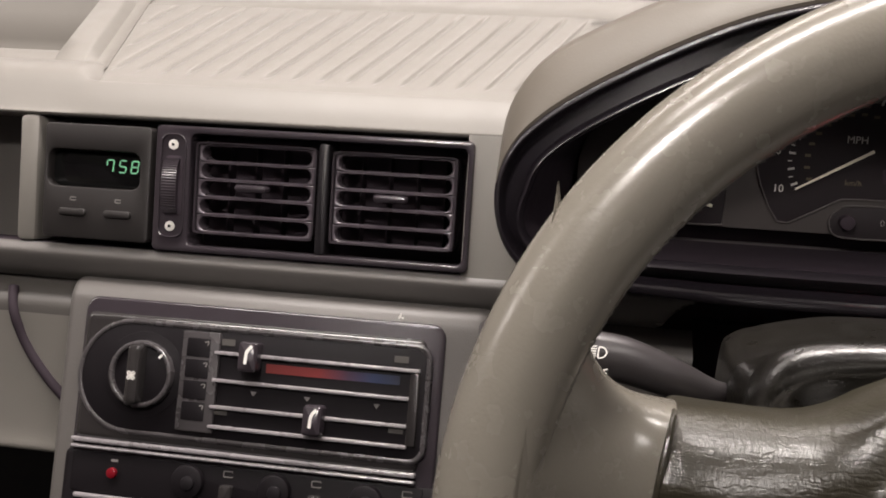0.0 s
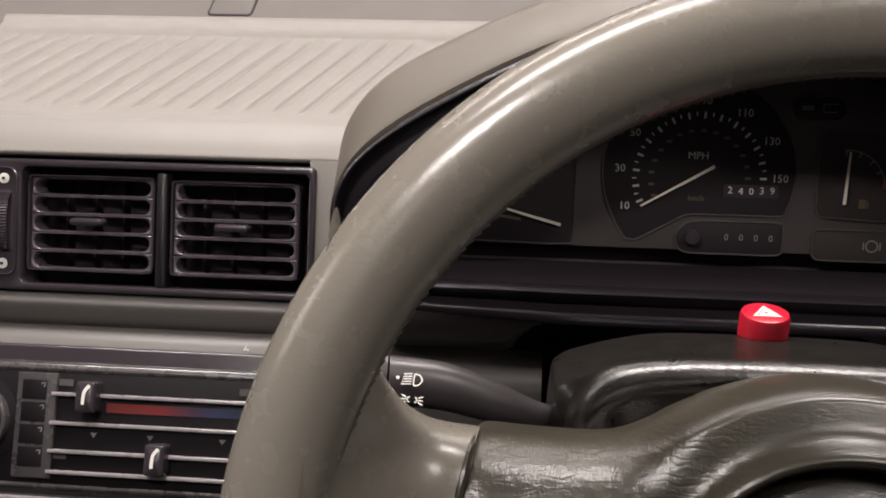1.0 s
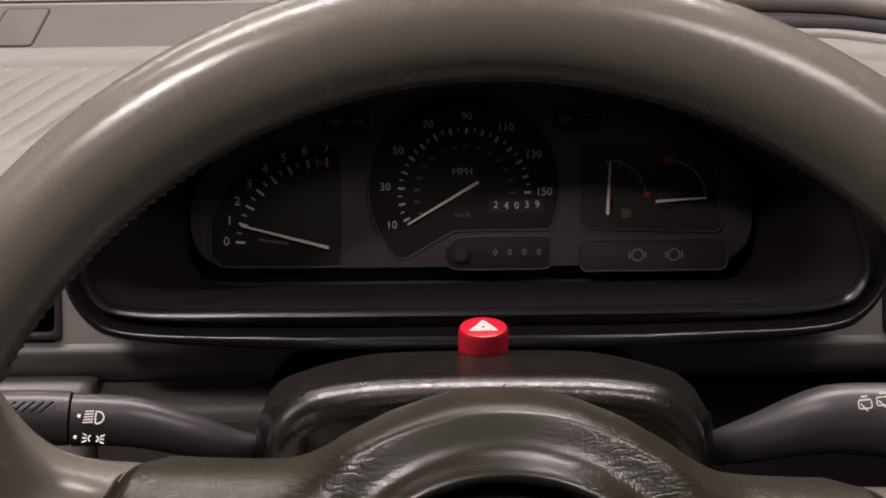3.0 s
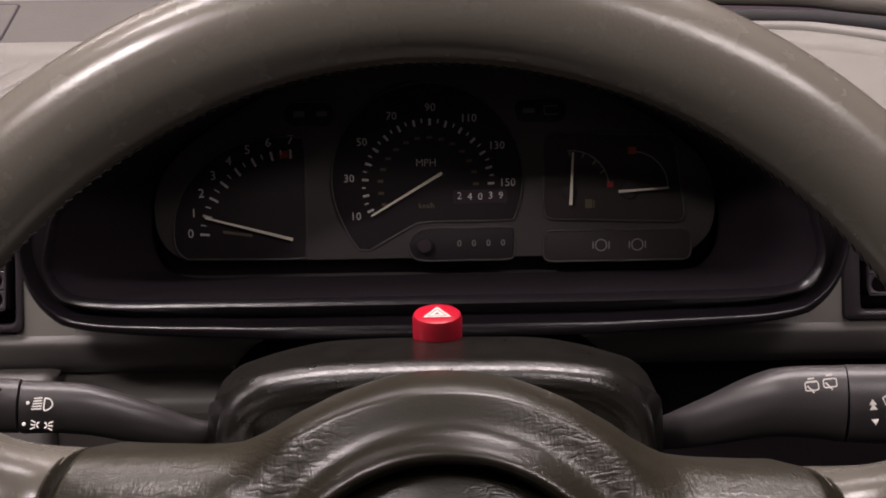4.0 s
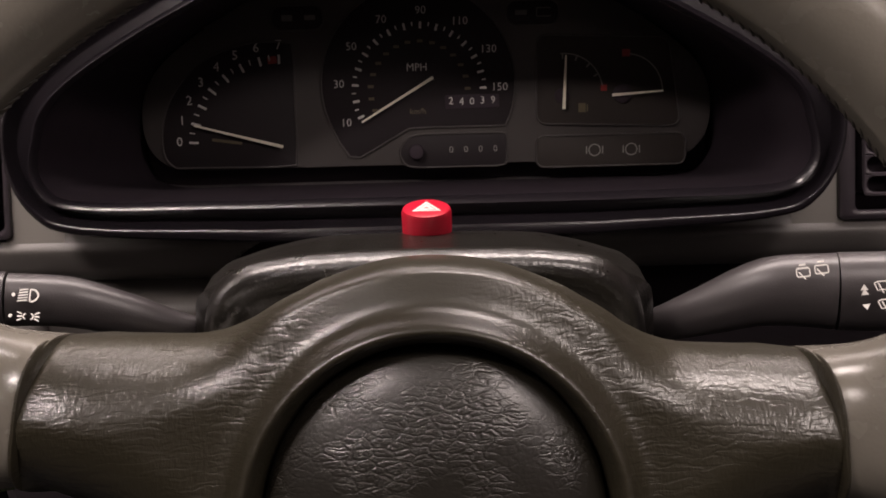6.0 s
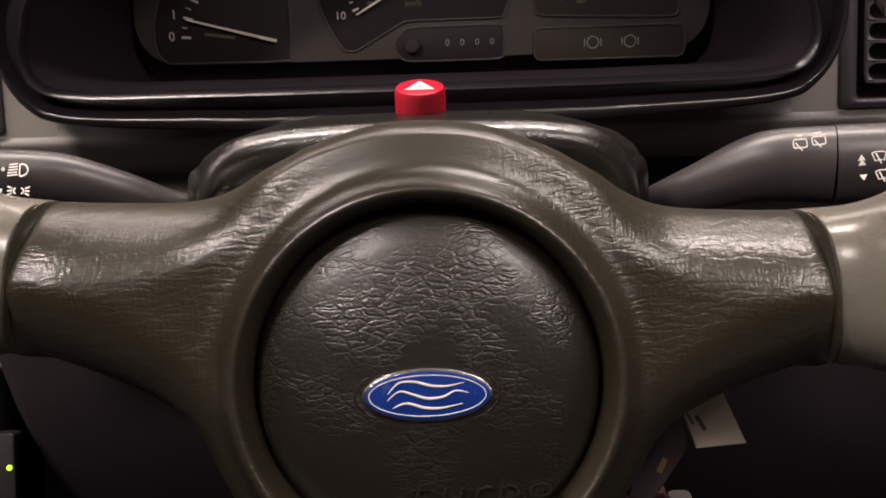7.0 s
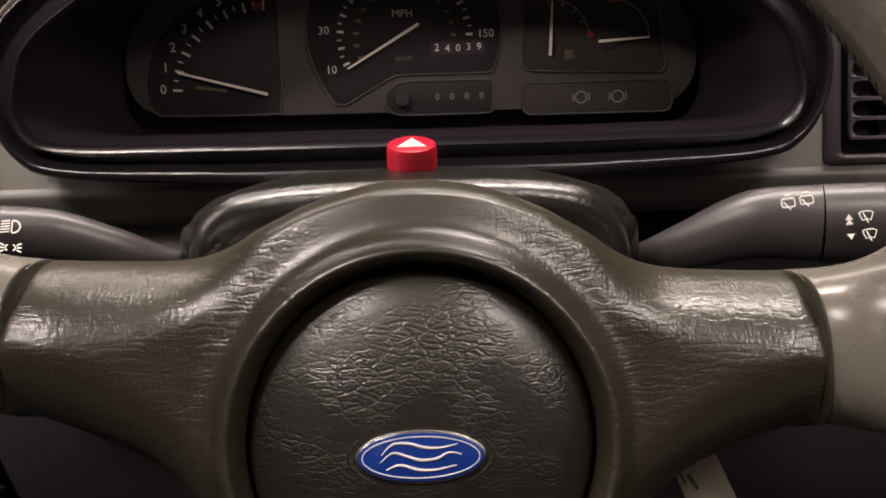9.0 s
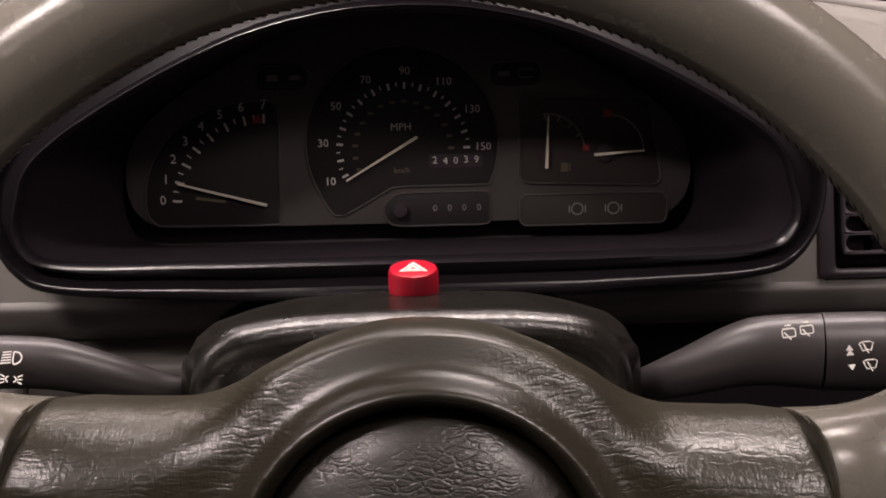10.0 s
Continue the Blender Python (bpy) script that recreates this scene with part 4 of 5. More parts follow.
def radii_at(r, i, n):
    a, f = divmod(i, n)
    return r[a] if a >= len(r) - 1 else r[a] + (r[a + 1] - r[a]) * f / n


lst = stalk("light_stalk", [(-0.070, 0.372, 0.6735), (-0.090, 0.362, 0.6790), (-0.108, 0.355, 0.6875), (-0.128, 0.350, 0.6955), (-0.1480, 0.346, 0.6985),
                            (-0.1488, 0.3458, 0.6990), (-0.160, 0.3437, 0.7004), (-0.1800, 0.340, 0.7022), (-0.1825, 0.3395, 0.7024)],
            [0.0045, 0.0056, 0.0080, 0.0094, 0.0098, 0.0099, 0.0102, 0.0098, 0.007], 4, "dark plastic light stalk with white lamp symbols", 0.8)
for k in range(5):
    x = -0.1530 - 0.0030 * k
    part("grip_rib", tube([(x - 0.0022, 0.3362 - 0.0006 * k, 0.7059 + 0.0003 * k), (x + 0.0020, 0.3384 - 0.0006 * k, 0.7089 + 0.0003 * k)], [0.0004, 0.0004], 6), DEEP, lst)
rst = stalk("wiper_stalk", [(0.070, 0.388, 0.6615), (0.090, 0.379, 0.6680), (0.108, 0.371, 0.6770), (0.130, 0.365, 0.6865), (0.1530, 0.360, 0.6880),
                            (0.1538, 0.3598, 0.6880), (0.172, 0.356, 0.6890), (0.196, 0.351, 0.6895), (0.1985, 0.3505, 0.6895)],
            [0.0055, 0.0066, 0.0096, 0.0134, 0.0148, 0.0150, 0.0152, 0.0145, 0.010], 4, "dark plastic wiper stalk with white wiper symbols", 0.75)


# ---- vents, clock, heater ----
def vent_cell(w, h):
    outer, inner = rrect(w, h, 0.0002, 5), rrect(w - 0.0034, h - 0.0020, 0.0044, 5)
    return ring(outer, inner, -0.014, 0.0, 0.0008)


def vent_grille(parent, cx, v0, v1, w, rows=5, m=FRAME_A, tab=True):
    """One grille of a vent: a frame, stacked slats, upright vanes behind them and a tab."""
    h = (v1 - v0) / rows
    g = part("grille_frame", ring(rrect(w + 0.0026, v1 - v0 + 0.0024, 0.0045, 5, cx, (v0 + v1) / 2), rrect(w, v1 - v0, 0.001, 5, cx, (v0 + v1) / 2), -0.022, 0.0008, 0.0008, -0.012), SATIN, parent, m=m)
    first = None
    for r in range(rows):
        vc = v0 + h * (r + 0.5)
        if first is None:
            first = part("slat", vent_cell(w - 0.0004, h), SLATM, g, m=m @ Matrix.Translation((cx, vc, -0.0012)), sharp=50)
            base_v = vc
        else:
            # later slats share the first one's mesh
            loc = (WORLD_OF[g].inverted() @ m).to_3x3() @ Vector((0, vc - base_v, 0))
            share(first, "slat", Matrix.Translation(loc), g)
    for q in range(4):
        x = cx + w * (q - 1.5) / 4.2
        part("vane", box(x - 0.0007, x + 0.0007, v0, v1, -0.034, -0.024), PITCH, g, m=m)
    if tab:
        vc = (v0 + v1) / 2 + h * 0.12
        part("tab", plate(rrect(0.0190, 0.0042, 0.002, 5, cx - 0.001, vc), -0.004, 0.0050, 0.0015), SATIN, g, m=m)
    return g


vent = thing("centre_air_vent", FRAME_A @ Matrix.Translation((-0.308, 0.035, 0)), "black twin air vent with horizontal slats and thumbwheel", "air vent")
fo = rrect(0.1870, 0.0745, 0.003, 5, -0.3080, 0.0346)
fi = rrect(0.1625, 0.0662, 0.004, 5, -0.2990, 0.0345)
part("housing", ring(fo, fi, -0.030, 0.0032, 0.0012, -0.020), SATIN, vent, m=FRAME_A)
part("centre_bar", plate(rrect(0.0060, 0.0650, 0.002, 4, -0.3003, 0.0338), -0.02, 0.0026, 0.0014), BLACK, vent, m=FRAME_A)
part("duct", box(-0.3850, -0.2150, 0.000, 0.068, -0.037, -0.034), PITCH, vent, m=FRAME_A)
vent_grille(vent, -0.3415, 0.0098, 0.0622, 0.0705)
vent_grille(vent, -0.2595, 0.0095, 0.0612, 0.0700)
part("thumbwheel_slot", plate(rrect(0.0120, 0.0360, 0.004, 5, -0.3900, 0.0360), 0.0, 0.0034, 0.0004), PITCH, vent, m=FRAME_A)
part("thumbwheel_rim", ring(rrect(0.0160, 0.0620, 0.006, 5, -0.3902, 0.0362), rrect(0.0138, 0.0598, 0.005, 5, -0.3902, 0.0362), 0.002, 0.0046, 0.0006, 0.003), SATIN, vent, m=FRAME_A)
bm = bmesh.new()
loft(bm, [[(-0.3945 + 0.0090 * s, 0.036 + 0.0165 * math.sin(t), 0.0034 + 0.0060 * math.cos(t) + 0.0004 * (k % 2)) for k, t in enumerate([math.pi * (q / 60 - 0.5) for q in range(61)])] for s in (0, 1)], closed=False)
part("thumbwheel", bm, SATIN, vent, "ribbed thumbwheel", m=FRAME_A, smooth=False)
for v in (0.0605, 0.0121):
    dot = part("dot_print", disc(0.0030, 0.0030, 0.0037, 0.0002, 20, -0.3905, v), WHITE, vent, m=FRAME_A)
    part("dot_centre", bar(-0.3905 - 0.0009, v, -0.3905 + 0.0009, v, 0.0016, 0.0041), BLACK, dot, "dark mark in the white dot", m=FRAME_A, smooth=False)

rvent = thing("driver_air_vent", FRAME_A @ Matrix.Translation((0.255, 0.035, 0)), "black driver's air vent with horizontal slats", "air vent")
part("housing", ring(rrect(0.0980, 0.0755, 0.003, 5, 0.2605, 0.0340), rrect(0.0800, 0.0650, 0.003, 5, 0.2605, 0.0338), -0.030, 0.0032, 0.0018, -0.02), SATIN, rvent, m=FRAME_A)
part("duct", box(0.215, 0.305, 0.000, 0.068, -0.037, -0.034), PITCH, rvent, m=FRAME_A)
vent_grille(rvent, 0.2605, 0.0096, 0.0615, 0.0690)

clock = thing("digital_clock", FRAME_A @ Matrix.Translation((-0.437, 0.035, 0)), "dark grey digital clock showing 7 58 in green", "clock")
co = rrect(0.0672, 0.0690, 0.003, 6, -0.4375, 0.0353)
ci = rrect(0.0580, 0.0225, 0.0055, 6, -0.4395, 0.0430)
bm = ring(co, ci, -0.03, 0.0042, 0.0012, -0.0030)
part("body", bm, CLOCKM, clock, m=FRAME_A)
display = part("display", plate(rrect(0.0580, 0.0212, 0.0055, 6, -0.4395, 0.0425), -0.006, -0.0030, 0.0002), LCD, clock, "dark display window", m=FRAME_A)
SEG = {"7": "abcf", "5": "acdfg", "8": "abcdefg"}


def seven(ch, w=0.0042, h=0.0072, t=0.0009):
    """The lit bars of one slanting seven-bar figure, centred."""
    g = 0.0003
    ends = {"a": ((-w / 2 + g, h / 2), (w / 2 - g, h / 2)), "d": ((-w / 2 + g, -h / 2), (w / 2 - g, -h / 2)), "g": ((-w / 2 + g, 0), (w / 2 - g, 0)),
            "b": ((w / 2, h / 2 - g), (w / 2, g)), "c": ((w / 2, -g), (w / 2, -h / 2 + g)), "f": ((-w / 2, h / 2 - g), (-w / 2, g)), "e": ((-w / 2, -g), (-w / 2, -h / 2 + g))}
    out = []
    for k in SEG[ch]:
        bm = bar(*ends[k][0], *ends[k][1], t)
        bm.transform(Matrix(((1, 0.12, 0, 0), (0, 1, 0, 0), (0, 0, 1, 0), (0, 0, 0, 1))))
        out.append(bm)
    return out


for ch, x in (("7", -0.4325), ("5", -0.4244), ("8", -0.4168)):
    for seg in seven(ch):
        part("digit_segment", seg, GREEN, display, "green lit bar of a figure", m=FRAME_A @ Matrix.Translation((x, 0.0455, -0.0026)), smooth=False)
for cx in (-0.4515, -0.4230):
    part("button", plate(rrect(0.0172, 0.0046, 0.002, 5, cx, 0.0165), 0.003, 0.0062, 0.0014), CLOCKM, clock, m=FRAME_A)
    part("symbol_print", quad_strip(rrect(0.0035, 0.0018, 0.0005, 2, cx, 0.0245), 0.0007, 0.0044), DIMW, clock, m=FRAME_A, smooth=False)

# centre console with heater panel
console = thing("centre_console", FRAME_B @ Matrix.Translation((-0.33, -0.05, 0)), "grey plastic centre console around the heater controls", "console")
prof_c = smooth_line([on_b(-0.063, 0.0), on_b(-0.030, 0.0), on_b(0.018, 0.0), on_b(0.0275, -0.0012), on_b(0.0330, -0.0050), on_b(0.0365, -0.0120), on_b(0.0380, -0.0200)], 4)
bm = bmesh.new()
loops = []
for x, w in ((-0.4475, 0.030), (-0.4475, 0.009), (-0.4466, 0.005), (-0.4445, 0.002), (-0.4405, 0.0), (-0.2040, 0.0), (-0.2000, 0.002), (-0.1975, 0.006), (-0.1975, 0.030)):
    loops.append([(x, y + w * 0.927, z - w * 0.375) for y, z in prof_c])
loft(bm, loops, closed=False)
part("surround", bm, FASCIA, console)
prof_d = [on_b(-0.150, 0.0), on_b(-0.063, 0.0)]
bm = bmesh.new()
loft(bm, [[(x, y + w * 0.927, z - w * 0.375) for y, z in prof_d] for x, w in ((-0.4475, 0.030), (-0.4475, 0.009), (-0.4466, 0.005), (-0.4445, 0.002), (-0.4405, 0.0), (-0.4300, 0.0))], closed=False)
part("side_flange", bm, FASCIA, console, "grey edge of the console")
part("lower_face", plate(rrect(0.2180, 0.150, 0.004, 4, -0.3270, -0.1370), -0.05, 0.0035, 0.003), DEEP, console, "black lower face of the console", m=FRAME_B)
heater = thing("heater_control_panel", FRAME_B @ Matrix.Translation((-0.326, -0.018, 0)), "graphite heater control panel with dial and two sliders", "control panel")
RAILM = material("satin_grey_rail", (0.25, 0.232, 0.242), 0.28, vary=0.08, spec=0.8)
ho = rrect(0.2122, 0.1180, 0.008, 6, -0.3264, -0.0335)
part("bezel", plate(ho, -0.002, 0.0026, 0.0018, 3), SATIN, heater, "glossy black bezel", m=FRAME_B)
part("face_panel", plate(rrect(0.2010, 0.0735, 0.005, 6, -0.3303, -0.0198), 0.0, 0.0058, 0.0042, 5), HEATM, heater, "satin graphite face", m=FRAME_B)



def stadium(x0, x1, v0, v1, r, n=10):
    """A plate outline with a round left end and a right end with corners of radius r."""
    c, h = (v0 + v1) / 2, (v1 - v0) / 2
    out = [(x1 - r + r * math.cos(a), v1 - r + r * math.sin(a)) for a in [math.pi / 2 * k / n for k in range(n + 1)]]
    out += [(x0 + h - h * math.sin(a), c + h * math.cos(a)) for a in [math.pi * k / (2 * n) for k in range(2 * n + 1)]]
    return out + [(x1 - r + r * math.sin(a), v0 + r - r * math.cos(a)) for a in [math.pi / 2 * k / n for k in range(n + 1)]]


well = stadium(-0.4292, -0.2285, -0.0486, 0.0120, 0.007)
part("well_edge", ring(inset(well, -0.0026), inset(well, 0.0008), 0.004, 0.0068, 0.0016, 0.005), EDGEM, heater, "satin edge round the controls", m=FRAME_B)
part("window_back", plate(well, 0.0, 0.0060, 0.0002), DEEP, heater, m=FRAME_B)
cx, cy = -0.3915, -0.0162
part("dial_moat", disc(0.0240, 0.0056, 0.0064, 0.0002, 48, cx, cy), DEEP, heater, m=FRAME_B)
part("dial_ring", ring(disc_loop(0.0190, cx, cy), disc_loop(0.0160, cx, cy), 0.0055, 0.0115, 0.0014, 0.008), EDGEM, heater, "round fan dial", m=FRAME_B)
part("dial_cap", disc(0.0162, 0.0055, 0.0090, 0.0006, 48, cx, cy), DEEP, heater, m=FRAME_B)
kn = part("fan_knob", plate(rrect(0.0082, 0.0335, 0.003, 5, cx - 0.0016, cy), 0.008, 0.0180, 0.0025), HEATM, heater, "upright knob grip", m=FRAME_B)
part("fan_symbol", merged(*[moved(quad_strip(rrect(0.0022, 0.0013, 0.0004, 2, 0.0016, 0.0), 0.0008, 0.0182), cx - 0.0016, cy - 0.0006, 45 + 90 * k) for k in range(4)]), WHITE, kn, m=FRAME_B, smooth=False)
part("pointer_print", bar(cx + 0.0108, cy + 0.0100, cx + 0.0130, cy + 0.0120, 0.0014, 0.0118), WHITE, heater, m=FRAME_B, smooth=False)
part("grid_panel", plate(rrect(0.0220, 0.0560, 0.001, 3, -0.3580, -0.0175), 0.0, 0.0080, 0.0006), EDGEM, heater, m=FRAME_B)
for k in range(4):
    v = -0.0163 + 0.0119 * (k - 1.5)
    part("grid_key", plate(rrect(0.0136, 0.0104, 0.0006, 3, -0.3592, v), 0.006, 0.0083, 0.0002), DEEP, heater, m=FRAME_B)
    part("figure_print", quad_strip(smooth_line([(-0.3555, v + 0.0032), (-0.3533, v + 0.0036), (-0.3538, v + 0.0014)], 3), 0.0006, 0.0085), DIMW, heater, m=FRAME_B, smooth=False)
for v, x1 in ((-0.0004, -0.2320), (-0.0158, -0.2372), (-0.0306, -0.2372), (-0.0416, -0.2364)):
    part("slide_rail", box(-0.3495, x1, v - 0.0010, v + 0.0010, 0.0056, 0.0092, 0.0006), RAILM, heater, m=FRAME_B)
part("end_plate", plate(rrect(0.0056, 0.0400, 0.001, 3, -0.2346, -0.0215), 0.0, 0.0075, 0.0008), HEATM, heater, m=FRAME_B)
# the warm scale runs from red through purple into blue
SCALEM = material("scale_print", (0.2, 0.02, 0.02), 0.6)
n_, l_ = nodes_of(SCALEM)
tc_, sx_, cr_ = n_.new("ShaderNodeTexCoord"), n_.new("ShaderNodeSeparateXYZ"), n_.new("ShaderNodeValToRGB")
l_.new(tc_.outputs["Generated"], sx_.inputs[0])
l_.new(sx_.outputs["X"], cr_.inputs["Fac"])
cr_.color_ramp.elements[0].color, cr_.color_ramp.elements[1].color = (0.14, 0.012, 0.010, 1), (0.012, 0.016, 0.035, 1)
for at, tone in ((0.40, (0.19, 0.018, 0.018, 1)), (0.62, (0.05, 0.022, 0.05, 1)), (0.80, (0.018, 0.030, 0.085, 1))):
    cr_.color_ramp.elements.new(at).color = tone
l_.new(cr_.outputs["Color"], n_["Principled BSDF"].inputs["Base Color"])
part("scale_strip", bar(-0.3192, -0.0066, -0.2430, -0.0063, 0.0050, 0.0066), SCALEM, heater, "red to blue temperature scale", m=FRAME_B, smooth=False)
for cx, cy in ((-0.3276, -0.0008), (-0.2880, -0.0318)):
    kb = part("slider_knob", plate(rrect(0.0110, 0.0165, 0.002, 5, cx, cy), 0.006, 0.0165, 0.0020), SATIN, heater, "small square slider knob", m=FRAME_B)
    part("mark_print", quad_strip(smooth_line([(cx - 0.0006, cy - 0.0040), (cx - 0.0002, cy + 0.0024), (cx + 0.0026, cy + 0.0062)], 3), 0.0018, 0.0167), WHITE, kb, m=FRAME_B, smooth=False)


def triangle(x, y, r, z, down=True):
    bm = bmesh.new()
    a0 = -90 if down else 90
    bm.faces.new([bm.verts.new((x + r * math.cos(radians(a0 + 120 * k)), y + 0.8 * r * math.sin(radians(a0 + 120 * k)), z)) for k in range(3)])
    return bm


for x in (-0.3252, -0.2941, -0.2547):
    part("mark_print", triangle(x, -0.0210, 0.0022, 0.0066), DIMW, heater, m=FRAME_B, smooth=False)
for x, v in ((-0.3425, 0.0058), (-0.2430, 0.0052), (-0.3435, -0.0330), (-0.2430, -0.0330)):
    part("symbol_print", bar(x - 0.0040, v, x + 0.0040, v, 0.0036, 0.0066), material("faint_symbol", (0.06, 0.055, 0.05), 0.6), heater, m=FRAME_B, smooth=False)
for v, h in ((-0.0566, 0.0026), (-0.0604, 0.0018)):
    part("trim_strip", plate(rrect(0.2010, h, 0.0008, 4, -0.3310, v), 0.0, 0.0068, 0.0009), RAILM, heater, "satin trim strip", m=FRAME_B)
part("scratch_mark", quad_strip([(-0.2480, 0.0272), (-0.2466, 0.0298), (-0.2476, 0.0284), (-0.2452, 0.0275)], 0.0008, 0.0004), WHITE, console, m=FRAME_B, smooth=False)

# ---- switch panel below the heater ----
switches = thing("switch_panel", FRAME_B @ Matrix.Translation((-0.326, -0.075, 0)), "black switch panel with round buttons and a red lamp", "switch panel")
part("panel", plate(rrect(0.2050, 0.0230, 0.002, 4, -0.3280, -0.0745), 0.0, 0.0040, 0.0008), DEEP, switches, m=FRAME_B)
part("warning_lamp", disc(0.0031, 0.0035, 0.0065, 0.0013, 24, -0.4050, -0.0738), material("dull_red_lamp", (0.16, 0.006, 0.012), 0.2), switches, "small red lamp", m=FRAME_B)
part("lamp_print", bar(-0.4062, -0.0668, -0.4020, -0.0668, 0.0014, 0.0043), DIMW, switches, m=FRAME_B, smooth=False)
for x in (-0.3590, -0.3085, -0.2565):
    b = part("round_button", disc(0.0095, 0.0035, 0.0080, 0.0018, 32, x, -0.0735), DEEP, switches, m=FRAME_B)
    part("button_cap", disc(0.0040, 0.0070, 0.0095, 0.0010, 24, x + 0.001, -0.0740), BLACK, b, m=FRAME_B)
for x in (-0.3360, -0.2850, -0.2340):
    part("symbol_print", quad_strip(rrect(0.0052, 0.0032, 0.0006, 2, x, -0.0672), 0.0007, 0.0044), DIMW, switches, m=FRAME_B, smooth=False)
    part("rocker", plate(rrect(0.0075, 0.0120, 0.0015, 4, x, -0.0790), 0.0035, 0.0085, 0.0015), HEATM, switches, m=FRAME_B)
part("trim_strip", plate(rrect(0.2020, 0.0026, 0.001, 4, -0.3260, -0.0880), 0.0, 0.0062, 0.0010), RAILM, switches, "satin trim strip", m=FRAME_B)

radio = thing("car_radio", FRAME_B @ Matrix.Translation((-0.326, -0.13, 0)), "black car radio with a small green lamp", "radio")
part("body", plate(rrect(0.2160, 0.0560, 0.002, 4, -0.3165, -0.1230), 0.0, 0.0090, 0.0010), BLACK, radio, m=FRAME_B)
part("green_lamp", disc(0.0014, 0.008, 0.0100, 0.0004, 16, -0.2112, -0.1121), material("green_lamp", (0.2, 0.5, 0.02), 0.4, emit=(0.55, 1.0, 0.05), emit_strength=1.5), radio, "lit green lamp", m=FRAME_B)
part("edge_strip", plate(rrect(0.1800, 0.0012, 0.0004, 3, -0.3260, -0.1430), 0.008, 0.0096, 0.0004), HEATM, radio, m=FRAME_B)

# ---- key ----
KEY = leaning((0.0980, 0.300, 0.6175), 22)
keys = thing("ignition_key", KEY, "ignition key with worn cream tag and black fob", "key")
tag_loop = [(-0.0100, 0.0048), (-0.0052, -0.0092), (0.0118, -0.0080), (0.0035, 0.0113)]
part("tag", plate(tag_loop, -0.0012, 0.0012, 0.0004), material("cream_key_tag", (0.80, 0.74, 0.60), 0.45, vary=0.10, vary_scale=120), keys, "worn cream plastic tag", m=KEY)
part("tag_print", merged(bar(-0.0052, 0.0020, -0.0022, -0.0030, 0.0014, 0.0014), bar(-0.0082, 0.0028, -0.0062, -0.0010, 0.0009, 0.0014)), material("grey_tag_print", (0.2, 0.18, 0.15), 0.6), keys, m=KEY, smooth=False)
fob_loop = [(-0.0078, -0.0060), (-0.0085, -0.0100), (-0.0215, -0.0285), (-0.0290, -0.0250), (-0.0240, -0.0070), (-0.0110, 0.0030)]
fob = part("fob", plate(fob_loop[::-1], -0.006, 0.0010, 0.0012), SATIN, keys, "black leather fob", m=KEY)
part("fob_mark", merged(bar(-0.0184, -0.0170, -0.0160, -0.0122, 0.0020, 0.0013)), material("yellow_mark", (0.14, 0.10, 0.02), 0.5), fob, m=KEY, smooth=False)
part("fob_mark", merged(bar(-0.0142, -0.0142, -0.0112, -0.0098, 0.0034, 0.0013)), material("dull_red_mark", (0.04, 0.008, 0.008), 0.5), fob, m=KEY, smooth=False)
part("blade", box(-0.0030, 0.0030, -0.002, 0.0005, -0.030, -0.001, 0.0005), CHROME, keys, m=KEY)
part("lock_barrel", tube([(0.094, 0.325, 0.627), (0.080, 0.345, 0.640)], [0.013, 0.015], 24), BLACK, keys, "black ignition lock")

# ---- stalk symbols ----


def stalk_frame(p, turn):
    return Matrix.Translation(p) @ Matrix.Rotation(radians(turn), 4, "Z") @ leaning((0, 0, 0), 24)


def lamp_sign(parent, m, s=1.0):
    out = [quad_strip(smooth_line([(0.0002, 0.0022), (0.0024, 0.0019), (0.0036, 0.0), (0.0024, -0.0019), (0.0002, -0.0022), (0.0002, 0.0022)], 4), 0.0006)]
    out += [bar(-0.0044 - 0.0002 * k, 0.0018 - 0.00105 * k, -0.0008, 0.0023 - 0.00105 * k, 0.0005) for k in range(5)]
    part("lamp_symbol", merged(*out), WHITE, parent, m=m @ Matrix.Diagonal((s, s, s, 1)), smooth=False)


def side_sign(parent, m):
    out = []
    for sg in (-1, 1):
        out.append(quad_strip(arc_pts(sg * 0.0010, 0, 0.0009, 90 - 90 * sg - 90, 90 - 90 * sg + 90, 8), 0.0005))
        out += [bar(sg * 0.0024, 0.0008 * k, sg * 0.0042, 0.0015 * k, 0.0005) for k in (-1, 0, 1)]
    part("side_lamp_symbol", merged(*out), WHITE, parent, m=m, smooth=False)


def box_sign(parent, m, washed):
    out = [quad_strip(rrect(0.0064, 0.0036, 0.0008, 3) + [rrect(0.0064, 0.0036, 0.0008, 3)[0]], 0.0006), bar(-0.0022, 0.0004, 0.0008, -0.0030, 0.0007)]
    out.append(bar(-0.0016, 0.0034, 0.0016, 0.0034, 0.0008))
    if washed:
        out += [bar(-0.0028, 0.0021, 0.0028, 0.0021, 0.0005)]
    part("rear_wiper_symbol", merged(*out), WHITE, parent, m=m, smooth=False)


def wiper_sign(parent, m):
    out = [quad_strip([(-0.0032, 0.0018), (-0.0016, 0.0024), (0.0016, 0.0024), (0.0034, 0.0018), (0.0020, -0.0014), (0.0, -0.0010), (-0.0020, -0.0014), (-0.0032, 0.0018)], 0.0005), bar(-0.0014, 0.0018, 0.0006, -0.0026, 0.0006)]
    part("wiper_symbol", merged(*out), WHITE, parent, m=m, smooth=False)


